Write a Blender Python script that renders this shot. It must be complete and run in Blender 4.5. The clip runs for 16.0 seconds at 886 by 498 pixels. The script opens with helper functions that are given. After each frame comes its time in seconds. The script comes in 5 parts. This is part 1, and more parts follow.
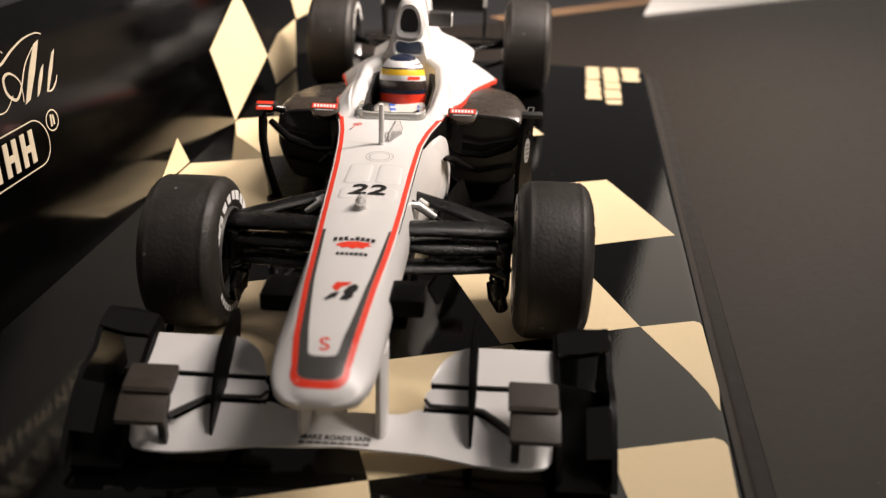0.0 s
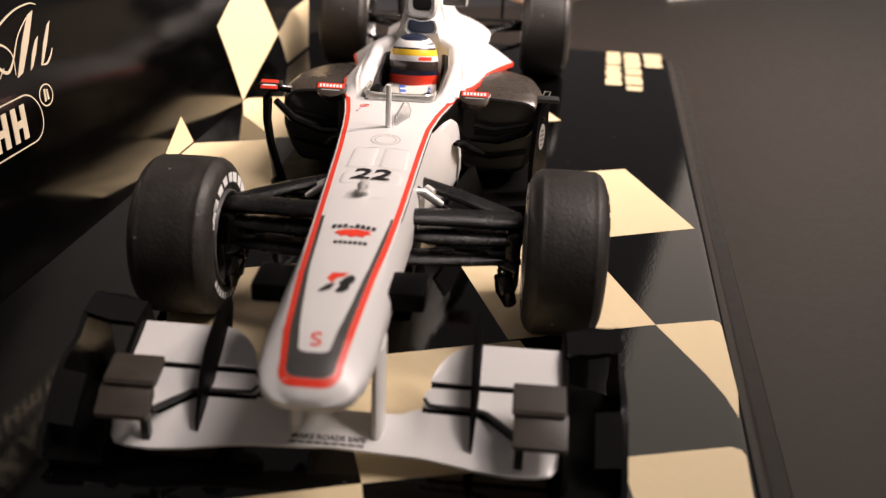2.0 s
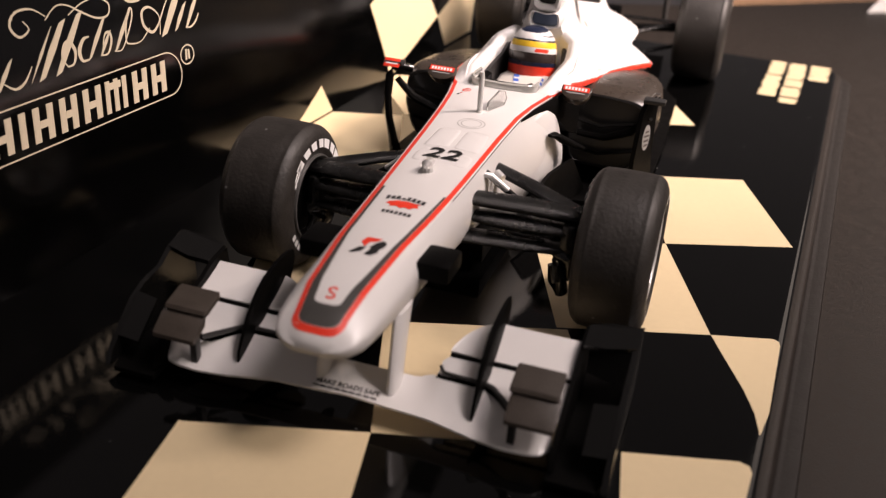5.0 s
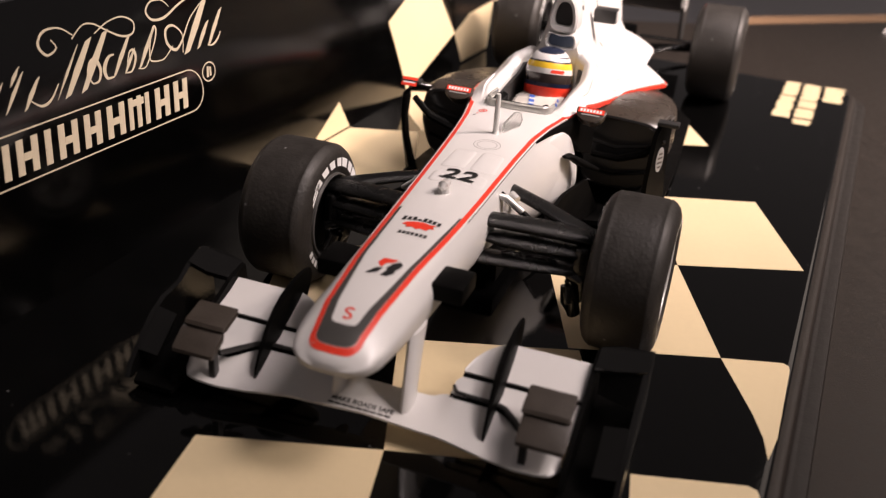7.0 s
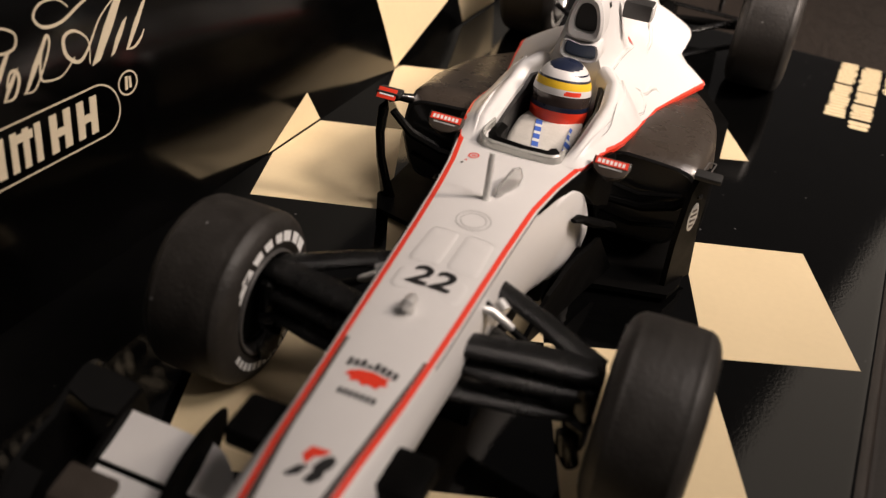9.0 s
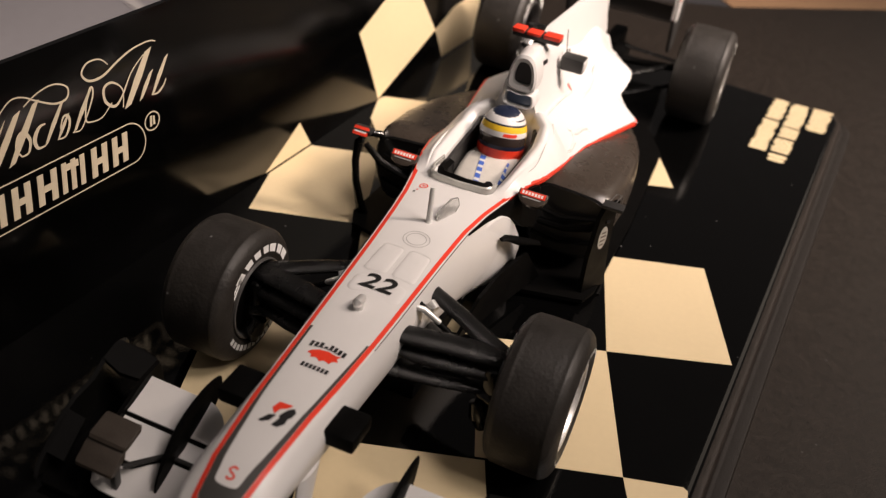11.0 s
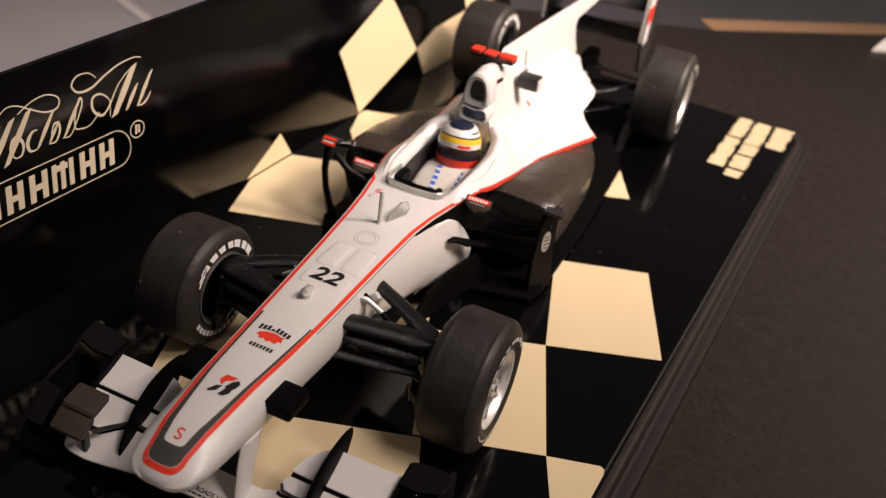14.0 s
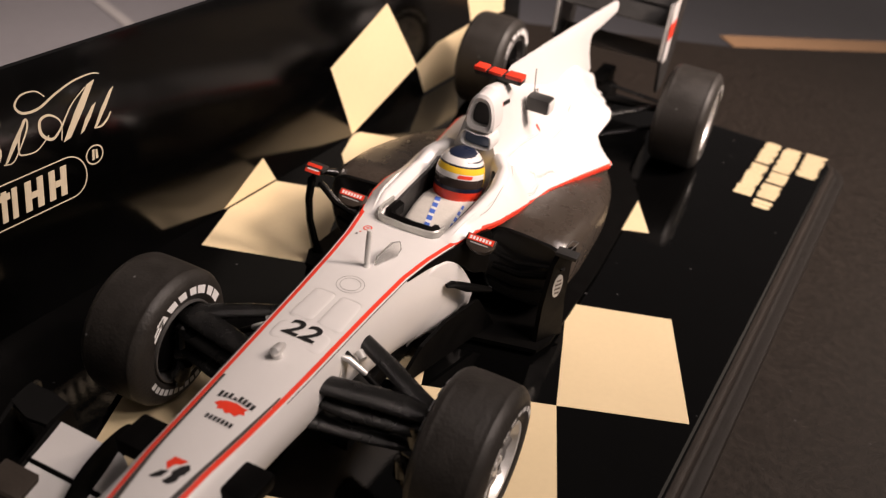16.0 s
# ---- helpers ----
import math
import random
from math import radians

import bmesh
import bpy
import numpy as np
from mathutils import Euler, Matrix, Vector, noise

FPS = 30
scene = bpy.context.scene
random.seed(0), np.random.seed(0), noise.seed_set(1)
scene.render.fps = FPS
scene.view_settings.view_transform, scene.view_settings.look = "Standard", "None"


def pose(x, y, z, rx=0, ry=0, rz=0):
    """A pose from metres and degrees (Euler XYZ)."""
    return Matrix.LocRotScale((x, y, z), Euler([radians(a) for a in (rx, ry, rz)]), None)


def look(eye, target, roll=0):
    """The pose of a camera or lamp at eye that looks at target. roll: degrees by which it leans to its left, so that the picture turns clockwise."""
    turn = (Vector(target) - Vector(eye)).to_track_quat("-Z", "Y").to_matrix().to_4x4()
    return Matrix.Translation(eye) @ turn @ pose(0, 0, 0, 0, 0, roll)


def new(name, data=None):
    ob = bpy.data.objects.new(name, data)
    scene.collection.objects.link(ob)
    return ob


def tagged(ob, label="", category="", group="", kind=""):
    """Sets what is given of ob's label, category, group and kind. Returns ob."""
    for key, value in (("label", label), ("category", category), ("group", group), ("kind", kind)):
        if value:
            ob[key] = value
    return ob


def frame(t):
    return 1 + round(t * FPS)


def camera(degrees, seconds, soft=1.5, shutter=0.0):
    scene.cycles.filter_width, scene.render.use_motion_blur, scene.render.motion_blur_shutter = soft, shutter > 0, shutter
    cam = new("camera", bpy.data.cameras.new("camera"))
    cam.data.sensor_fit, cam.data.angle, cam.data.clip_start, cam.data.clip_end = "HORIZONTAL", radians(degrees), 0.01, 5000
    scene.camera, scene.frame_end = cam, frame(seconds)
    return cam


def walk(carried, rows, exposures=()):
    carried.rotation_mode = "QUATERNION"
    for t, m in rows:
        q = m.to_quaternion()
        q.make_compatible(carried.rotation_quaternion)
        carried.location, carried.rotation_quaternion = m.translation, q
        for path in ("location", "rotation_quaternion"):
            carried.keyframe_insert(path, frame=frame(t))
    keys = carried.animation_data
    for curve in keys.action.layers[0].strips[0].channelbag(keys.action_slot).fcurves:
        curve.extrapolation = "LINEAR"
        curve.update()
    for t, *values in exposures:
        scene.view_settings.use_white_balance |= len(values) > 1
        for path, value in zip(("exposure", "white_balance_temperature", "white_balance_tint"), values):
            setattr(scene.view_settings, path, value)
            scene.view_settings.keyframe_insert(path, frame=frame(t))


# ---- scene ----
cam = camera(50.82, 16.0, 1.25)
cam.data.dof.use_dof = True
cam.data.dof.focus_distance = 0.092
cam.data.dof.aperture_fstop = 45.0
# seconds, eye in metres, Euler angles in degrees
PATH = [
    (0.0, 0.00948, -0.07628, 0.04394, 64.76, -1.46, 3.04),
    (0.5, 0.00939, -0.07579, 0.04344, 64.91, -1.48, 2.95),
    (1.0, 0.00940, -0.07518, 0.04308, 64.68, -1.64, 2.77),
    (1.5, 0.00947, -0.07461, 0.04219, 64.10, -1.67, 2.69),
    (2.0, 0.01020, -0.07220, 0.04251, 63.79, -2.15, 4.52),
    (2.5, 0.01202, -0.07203, 0.04331, 63.61, -2.83, 8.88),
    (3.0, 0.01640, -0.07151, 0.04334, 63.32, -2.77, 13.18),
    (3.5, 0.02156, -0.07329, 0.04394, 63.01, -2.80, 15.65),
    (4.0, 0.02274, -0.07339, 0.04390, 62.81, -2.71, 17.16),
    (6.5, 0.02273, -0.07472, 0.04546, 62.22, -3.53, 19.64),
    (7.0, 0.02264, -0.07467, 0.04570, 62.91, -3.65, 19.77),
    (7.5, 0.02142, -0.07293, 0.04549, 63.50, -3.73, 19.86),
    (8.0, 0.01931, -0.06642, 0.04490, 61.21, -3.91, 20.43),
    (8.3, 0.01568, -0.05518, 0.04959, 59.31, -4.45, 21.09),
    (8.5, 0.01497, -0.04945, 0.05019, 58.98, -4.28, 20.87),
    (8.7, 0.01586, -0.04793, 0.04956, 58.02, -4.68, 21.38),
    (9.0, 0.01557, -0.04908, 0.05100, 55.60, -5.91, 21.53),
    (11.5, 0.02691, -0.06337, 0.06529, 55.29, -6.74, 22.97),
    (12.0, 0.02651, -0.06189, 0.06253, 55.29, -6.82, 23.00),
    (12.5, 0.02578, -0.05887, 0.06027, 55.35, -7.06, 22.99),
    (13.0, 0.02982, -0.06105, 0.06510, 55.67, -6.82, 23.93),
    (13.5, 0.03539, -0.06718, 0.06888, 55.90, -6.64, 24.53),
    (14.0, 0.03634, -0.06760, 0.06924, 56.11, -6.66, 24.65),
    (14.5, 0.03517, -0.06595, 0.06840, 56.33, -6.69, 24.82),
    (15.0, 0.03390, -0.06246, 0.06640, 56.45, -6.67, 25.07),
    (15.5, 0.03305, -0.06039, 0.06706, 56.39, -6.82, 25.25),
    (16.0, 0.03216, -0.05508, 0.06448, 56.90, -6.89, 25.22),
]
EXPOSURES = [(0.0, 0.67, 6450, 10), (1.5, 0.71, 6480, 12), (2.5, 0.71, 6520, 17), (3.5, 0.60, 6520, 19), (7.0, 0.58, 6520, 19), (8.0, 0.31, 6560, 16), (9.0, 0.02, 6620, 12), (12.0, 0.12, 6700, 15), (16.0, 0.15, 6750, 17)]
walk(cam, [(t, pose(x, y, z, rx, ry, rz)) for t, x, y, z, rx, ry, rz in PATH], EXPOSURES)

# ---------------------------------------------------------------- world and light
world = bpy.data.worlds.new("room_light")
scene.world = world
world.use_nodes = True
bg = world.node_tree.nodes["Background"]
bg.inputs["Color"].default_value = (1.0, 0.90, 0.84, 1)
bg.inputs["Strength"].default_value = 0.055


def area_lamp(name, eye, target, size, watts, colour):
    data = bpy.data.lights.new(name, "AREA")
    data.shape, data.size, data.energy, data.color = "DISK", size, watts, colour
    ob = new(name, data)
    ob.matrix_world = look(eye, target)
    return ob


# Two unseen spots, added to brighten the car's rear and the back card.
spot = bpy.data.lights.new("overhead_fill_spot", "SPOT")
spot.energy, spot.color, spot.shadow_soft_size = 7.0, (1.0, 0.88, 0.82), 0.09
spot.spot_size, spot.spot_blend = radians(44), 1.0
new("overhead_fill_spot", spot).matrix_world = look((0.20, 0.05, 0.40), (-0.004, 0.095, 0.01))
right_fill = bpy.data.lights.new("right_fill_spot", "SPOT")
right_fill.energy, right_fill.color, right_fill.shadow_soft_size = 17.2, (1.0, 0.84, 0.72), 0.045
right_fill.spot_size, right_fill.spot_blend = radians(29), 1.0
new("right_fill_spot", right_fill).matrix_world = look((0.33, 0.13, 0.34), (-0.03, 0.10, 0.012))
area_lamp("side_lamp", (0.37, -0.09, 0.47), (0, 0.03, 0.01), 0.08, 0.66, (1.0, 0.90, 0.80))
# Unseen panel of light, added to give the glossy floor its sheen.
tall = area_lamp("floor_sheen_light", (0.342, 0.76, 0.54), (0.02, 0.0, 0.0), 0.324, 0.40, (1.0, 0.87, 0.72))
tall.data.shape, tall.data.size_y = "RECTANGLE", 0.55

# ---------------------------------------------------------------- materials


def material(name, colour, rough=0.5, metal=0.0, coat=0.0, vary=0.06, scale=600.0, bump=0.0, bump_scale=4000.0, spec=0.5, dust=0.0, weave=0.0):
    """A painted, moulded or printed surface: colour that varies at two scales, and fine relief. Scales are per metre."""
    m = bpy.data.materials.new(name)
    m.use_nodes = True
    t = m.node_tree
    b = t.nodes["Principled BSDF"]
    b.inputs["Metallic"].default_value = metal
    b.inputs["Coat Weight"].default_value = coat
    b.inputs["Coat Roughness"].default_value = 0.08
    b.inputs["Specular IOR Level"].default_value = spec
    pos = t.nodes.new("ShaderNodeNewGeometry")
    n1 = t.nodes.new("ShaderNodeTexNoise")
    n1.inputs["Scale"].default_value, n1.inputs["Detail"].default_value = scale, 5
    n2 = t.nodes.new("ShaderNodeTexNoise")
    n2.inputs["Scale"].default_value, n2.inputs["Detail"].default_value = scale * 9, 3
    for n in (n1, n2):
        t.links.new(pos.outputs["Position"], n.inputs["Vector"])
    add = t.nodes.new("ShaderNodeMath")
    add.operation = "ADD"
    t.links.new(n1.outputs["Fac"], add.inputs[0])
    t.links.new(n2.outputs["Fac"], add.inputs[1])
    ramp = t.nodes.new("ShaderNodeMapRange")
    ramp.inputs["From Min"].default_value, ramp.inputs["From Max"].default_value = 0.6, 1.4
    ramp.inputs["To Min"].default_value, ramp.inputs["To Max"].default_value = 1 - vary, 1 + vary
    t.links.new(add.outputs[0], ramp.inputs["Value"])
    mul = t.nodes.new("ShaderNodeVectorMath")
    mul.operation = "SCALE"
    mul.inputs[0].default_value = colour
    t.links.new(ramp.outputs[0], mul.inputs["Scale"])
    tone = mul.outputs[0]
    if dust:
        fine = t.nodes.new("ShaderNodeTexVoronoi")
        fine.inputs["Scale"].default_value = 420.0
        t.links.new(pos.outputs["Position"], fine.inputs["Vector"])
        patch = t.nodes.new("ShaderNodeTexNoise")
        patch.inputs["Scale"].default_value = 90.0
        t.links.new(pos.outputs["Position"], patch.inputs["Vector"])
        speck = t.nodes.new("ShaderNodeMapRange")
        speck.inputs["From Min"].default_value, speck.inputs["From Max"].default_value = 0.07, 0.03
        t.links.new(fine.outputs["Distance"], speck.inputs["Value"])
        where = t.nodes.new("ShaderNodeMapRange")
        where.inputs["From Min"].default_value, where.inputs["From Max"].default_value = 0.5, 0.62
        where.inputs["To Max"].default_value = dust
        t.links.new(patch.outputs["Fac"], where.inputs["Value"])
        both = t.nodes.new("ShaderNodeMath")
        both.operation = "MULTIPLY"
        t.links.new(speck.outputs[0], both.inputs[0])
        t.links.new(where.outputs[0], both.inputs[1])
        plus = t.nodes.new("ShaderNodeVectorMath")
        plus.operation = "ADD"
        t.links.new(tone, plus.inputs[0])
        t.links.new(both.outputs[0], plus.inputs[1])
        tone = plus.outputs[0]
    t.links.new(tone, b.inputs["Base Color"])
    rr = t.nodes.new("ShaderNodeMapRange")
    rr.inputs["From Min"].default_value, rr.inputs["From Max"].default_value = 0.3, 0.7
    rr.inputs["To Min"].default_value, rr.inputs["To Max"].default_value = max(0.02, rough * 0.85), min(1, rough * 1.15)
    t.links.new(n1.outputs["Fac"], rr.inputs["Value"])
    t.links.new(rr.outputs[0], b.inputs["Roughness"])
    if weave:
        w1 = t.nodes.new("ShaderNodeTexWave")
        w1.inputs["Scale"].default_value, w1.inputs["Distortion"].default_value = weave, 1.5
        w1.bands_direction = "DIAGONAL"
        t.links.new(pos.outputs["Position"], w1.inputs["Vector"])
        bp = t.nodes.new("ShaderNodeBump")
        bp.inputs["Strength"].default_value, bp.inputs["Distance"].default_value = 0.55, 0.00005
        w2 = t.nodes.new("ShaderNodeTexWave")
        w2.inputs["Scale"].default_value, w2.inputs["Distortion"].default_value = weave, 1.5
        w2.bands_direction = "X"
        t.links.new(pos.outputs["Position"], w2.inputs["Vector"])
        cross = t.nodes.new("ShaderNodeMath")
        cross.operation = "MULTIPLY"
        t.links.new(w1.outputs["Fac"], cross.inputs[0])
        t.links.new(w2.outputs["Fac"], cross.inputs[1])
        t.links.new(cross.outputs[0], bp.inputs["Height"])
        t.links.new(bp.outputs["Normal"], b.inputs["Normal"])
    elif bump:
        n3 = t.nodes.new("ShaderNodeTexNoise")
        n3.inputs["Scale"].default_value, n3.inputs["Detail"].default_value = bump_scale, 4
        t.links.new(pos.outputs["Position"], n3.inputs["Vector"])
        bp = t.nodes.new("ShaderNodeBump")
        bp.inputs["Strength"].default_value, bp.inputs["Distance"].default_value = bump, 0.0001
        t.links.new(n3.outputs["Fac"], bp.inputs["Height"])
        t.links.new(bp.outputs["Normal"], b.inputs["Normal"])
    return m


WHITE = material("white_lacquer", (0.625, 0.612, 0.60), 0.36, coat=0.1, vary=0.012, scale=150)
RED = material("red_print", (0.72, 0.045, 0.02), 0.35, vary=0.04)
DARKGREY = material("dark_grey_print", (0.05, 0.048, 0.045), 0.4, vary=0.08)
INK = material("black_print", (0.012, 0.012, 0.012), 0.4)
BLACK = material("black_plastic", (0.0022, 0.0021, 0.002), 0.5, vary=0.15, bump=0.1, spec=0.05)
PODBLACK = material("satin_brown_black_paint", (0.042, 0.033, 0.026), 0.29, vary=0.12, bump=0.15)
GLOSSBLACK = material("glossy_black_plastic", (0.0035, 0.0034, 0.0032), 0.18, vary=0.15, bump=0.2, spec=0.6)
SATIN = material("satin_black_plastic", (0.018, 0.0175, 0.017), 0.45, vary=0.15, bump=0.15)
GREYBOX = material("grey_black_plastic", (0.036, 0.028, 0.0215), 0.5, vary=0.25, scale=900, bump=0.2)
CARBON = material("carbon_black", (0.004, 0.004, 0.004), 0.26, vary=0.2, weave=2500, spec=0.32)
RUBBER = material("tyre_rubber", (0.0165, 0.0142, 0.0120), 0.55, spec=0.42, dust=0.2, vary=0.3, bump=0.45, bump_scale=2800)
SILVER = material("silver_metal", (0.78, 0.77, 0.75), 0.4, metal=0.65, vary=0.08)
RIM = material("dull_rim_metal", (0.40, 0.39, 0.38), 0.35, metal=0.9, vary=0.1)
GREYCLEAR = material("smoked_clear_plastic", (0.30, 0.30, 0.29), 0.2, coat=0.5)
SCREEN = material("grey_clear_plastic", (0.62, 0.62, 0.58), 0.2, coat=0.4)
SCREEN.node_tree.nodes["Principled BSDF"].inputs["Transmission Weight"].default_value = 0.6
CLEAR = material("clear_plastic", (0.82, 0.82, 0.80), 0.12, vary=0.02)
CLEAR.node_tree.nodes["Principled BSDF"].inputs["Transmission Weight"].default_value = 0.85
CARD = material("glossy_black_card", (0.0012, 0.0012, 0.0012), 0.05, vary=0.2, scale=200, spec=0.4, dust=0.08, bump=0.045, bump_scale=3400)
WALLCARD = material("glossy_black_upright_card", (0.0006, 0.0006, 0.0006), 0.13, vary=0.2, scale=200, spec=0.95)
CREAM = material("cream_print", (0.62, 0.505, 0.315), 0.4, vary=0.03, scale=150)
LOGOCREAM = material("cream_lettering", (0.53, 0.46, 0.335), 0.35, vary=0.03)
PLINTH = material("matt_black_plastic", (0.0095, 0.0074, 0.006), 0.5, spec=0.3, vary=0.15, bump=0.3, bump_scale=3000)
MAT = material("dark_textured_cardboard", (0.0130, 0.0092, 0.0066), 0.43, vary=0.7, scale=1500, bump=0.3, bump_scale=6500, spec=0.42, dust=0.05)
TABLE = material("grey_table_top", (0.20, 0.195, 0.21), 0.45, vary=0.06, scale=40)
WOOD = material("brown_wood_edge", (0.22, 0.13, 0.07), 0.5, vary=0.15, scale=60)
YELLOW = material("yellow_paint", (0.75, 0.48, 0.03), 0.3)
NAVY = material("navy_paint", (0.010, 0.015, 0.035), 0.3)
BLUE = material("blue_belt_paint", (0.05, 0.12, 0.45), 0.4)
VISOR = material("dark_visor", (0.035, 0.025, 0.022), 0.2)
TYREWHITE = material("white_tyre_print", (0.75, 0.75, 0.74), 0.5)
JOINT = material("grey_joint_filler", (0.33, 0.32, 0.32), 0.6)
PAPER = material("white_paper", (0.75, 0.73, 0.70), 0.7, vary=0.03, scale=60)
LIGHTGREY = material("light_grey_paint", (0.62, 0.62, 0.60), 0.35)
SUIT = material("grey_white_suit_paint", (0.50, 0.48, 0.44), 0.55, vary=0.1, scale=900, bump=0.35, bump_scale=1500)
INTAKESHADE = material("blue_grey_intake_shade", (0.10, 0.14, 0.22), 0.4)

# ---------------------------------------------------------------- building helpers (millimetres)
MM = 0.001


def part(name, bm, mats, parent=None, label="", smooth=True, angle=40):
    """Links a bmesh, drawn in millimetres, as one mesh object under a thing or under a part."""
    for v in bm.verts:
        v.co *= MM
    bmesh.ops.recalc_face_normals(bm, faces=bm.faces[:])
    me = bpy.data.meshes.new(name)
    bm.to_mesh(me)
    bm.free()
    for m in mats if isinstance(mats, (list, tuple)) else [mats]:
        me.materials.append(m)
    if smooth:
        me.shade_smooth()
        me.set_sharp_from_angle(angle=radians(angle))
    ob = new(name, me)
    ob.parent = parent
    if label:
        ob["label"] = label
    return ob


def empty(name, at=(0, 0, 0), rz=0):
    ob = new(name)
    ob.matrix_world = pose(at[0] * MM, at[1] * MM, at[2] * MM, 0, 0, rz)
    return ob


def lerp(table, y):
    """Piecewise smooth table: rows of (y, value...)."""
    if y <= table[0][0]:
        return list(table[0][1:])
    for a, b in zip(table, table[1:]):
        if y <= b[0]:
            s = (y - a[0]) / (b[0] - a[0])
            return [p + (q - p) * s for p, q in zip(a[1:], b[1:])]
    return list(table[-1][1:])


def quads(bm, rings, close=True, caps=True, mat=0):
    """Skins rings of points (lists of equal length)."""
    vs = [[bm.verts.new(p) for p in r] for r in rings]
    n = len(vs[0])
    for a, b in zip(vs, vs[1:]):
        for i in range(n if close else n - 1):
            j = (i + 1) % n
            f = bm.faces.new((a[i], a[j], b[j], b[i]))
            f.material_index = mat
    if caps and close:
        for r in (vs[0], vs[-1]):
            f = bm.faces.new(r)
            f.material_index = mat
    return vs


def box(bm, x0, x1, y0, y1, z0, z1, bevel=0.15, m=None, mat=0):
    r = bmesh.ops.create_cube(bm, size=1)
    for v in r["verts"]:
        v.co = Vector((x0 + (v.co.x + 0.5) * (x1 - x0), y0 + (v.co.y + 0.5) * (y1 - y0), z0 + (v.co.z + 0.5) * (z1 - z0)))
    vs = r["verts"]
    if bevel:
        es = list({e for v in vs for e in v.link_edges})
        g = bmesh.ops.bevel(bm, geom=es, offset=bevel, segments=2, affect="EDGES", profile=0.6)
        vs = list({v for f in g["faces"] for v in f.verts} | {v for v in vs if v.is_valid})
    if m:
        bmesh.ops.transform(bm, matrix=m, verts=vs)
    for f in {f for v in vs for f in v.link_faces}:
        f.material_index = mat
    return vs


def tube(bm, pts, radii, n=10, flat=1.0, mat=0):
    """A round or flattened rod through points."""
    pts = [Vector(p) for p in pts]
    rings = []
    for i, p in enumerate(pts):
        d = (pts[min(i + 1, len(pts) - 1)] - pts[max(i - 1, 0)]).normalized()
        up = Vector((0, 0, 1)) if abs(d.z) < 0.95 else Vector((0, 1, 0))
        s = d.cross(up).normalized()
        u = s.cross(d)
        r = radii[i] if isinstance(radii, (list, tuple)) else radii
        rings.append([p + s * r * math.cos(2 * math.pi * k / n) + u * r * flat * math.sin(2 * math.pi * k / n) for k in range(n)])
    quads(bm, rings, mat=mat)


def lathe(bm, profile, n=64, mats=None):
    """Turns (x, r) pairs about the x axis."""
    rings = [[(x, r * math.cos(2 * math.pi * k / n), r * math.sin(2 * math.pi * k / n)) for k in range(n)] for x, r in profile]
    vs = quads(bm, rings, caps=False)
    if mats:
        for i in range(len(profile) - 1):
            for v in vs[i]:
                for f in v.link_faces:
                    if all(w in vs[i] or w in vs[i + 1] for w in f.verts):
                        f.material_index = mats[i]


def plate(bm, pts, thick, axis=(0, 0, -1), mat=0):
    """A flat outline with thickness."""
    a = [bm.verts.new(p) for p in pts]
    d = Vector(axis) * thick
    b = [bm.verts.new(Vector(p) + d) for p in pts]
    n = len(pts)
    fs = [bm.faces.new(a), bm.faces.new(b[::-1])]
    for i in range(n):
        fs.append(bm.faces.new((a[i], b[i], b[(i + 1) % n], a[(i + 1) % n])))
    for f in fs:
        f.material_index = mat


# ---------------------------------------------------------------- the display base
SLOPE = 0.081  # the base is turned against the car
CB, SB = 1 / math.hypot(1, SLOPE), SLOPE / math.hypot(1, SLOPE)


def base_xy(u, v):
    return (u * CB + v * SB, -u * SB + v * CB)


U0, U1, V0, V1 = -32.9, 31.2, -46.0, 104.0


def wall_lean(z):
    """How far the back card leans out at a height: nearly upright at its foot, then a slight backward bow."""
    return -0.06 * z - 0.003 * z * z


base = tagged(empty("display_base"), "black plastic display base for a model car", "display base")


def rim_rings(profile, r=3.0):
    rings = []
    for d, z in profile:
        c = []
        for cu, cv, a0 in ((U1 - r, V0 + r, -90), (U1 - r, V1 - r, 0), (U0, V1 - r, 90), (U0, V0 + r, 180)):
            for k in range(7):
                a = radians(a0 + 15 * k)
                c.append((*base_xy(cu + (r + d) * math.cos(a), cv + (r + d) * math.sin(a)), z))
        rings.append(c)
    return rings


bm = bmesh.new()
quads(bm, rim_rings([(-0.8, -0.75), (0.85, -0.75), (1.0, -0.85), (1.1, -1.3), (1.3, -1.5), (1.7, -1.55), (2.5, -1.55), (2.8, -1.65), (2.95, -1.9), (3.0, -3.0)]))
part("plinth", bm, PLINTH, base, "satin black plastic plinth with a raised lip")
bm = bmesh.new()
quads(bm, rim_rings([(-0.6, -0.4), (0.3, -0.4), (0.7, -0.44), (0.9, -0.55), (0.98, -0.74)]))
part("card_edge", bm, MAT, base, "brown raw edge under the glossy card")
bm = bmesh.new()
quads(bm, rim_rings([(-0.6, 0.0), (-0.3, -0.02), (-0.08, -0.1), (0.02, -0.2), (0.05, -0.38)]))
part("floor_card", bm, CARD, base, "glossy black card printed with cream checks")
bm = bmesh.new()
rings = []
WALL_Z = [0.0, 2.0, 4.0, 7.0, 10.0, 13.0, 16.0, 19.0, 22.0, 24.5, 26.2]
for v in (V0, -20, 10, 40, 70, V1 + 10):
    r = []
    for side in (0, 1):
        for z in WALL_Z if side == 0 else reversed(WALL_Z):
            x, y = base_xy(U0 + wall_lean(z) - 0.6 * side, v)
            r.append((x, y, z))
    rings.append(r)
quads(bm, rings)
part("back_card", bm, WALLCARD, base, "glossy black upright card with a cream logo")

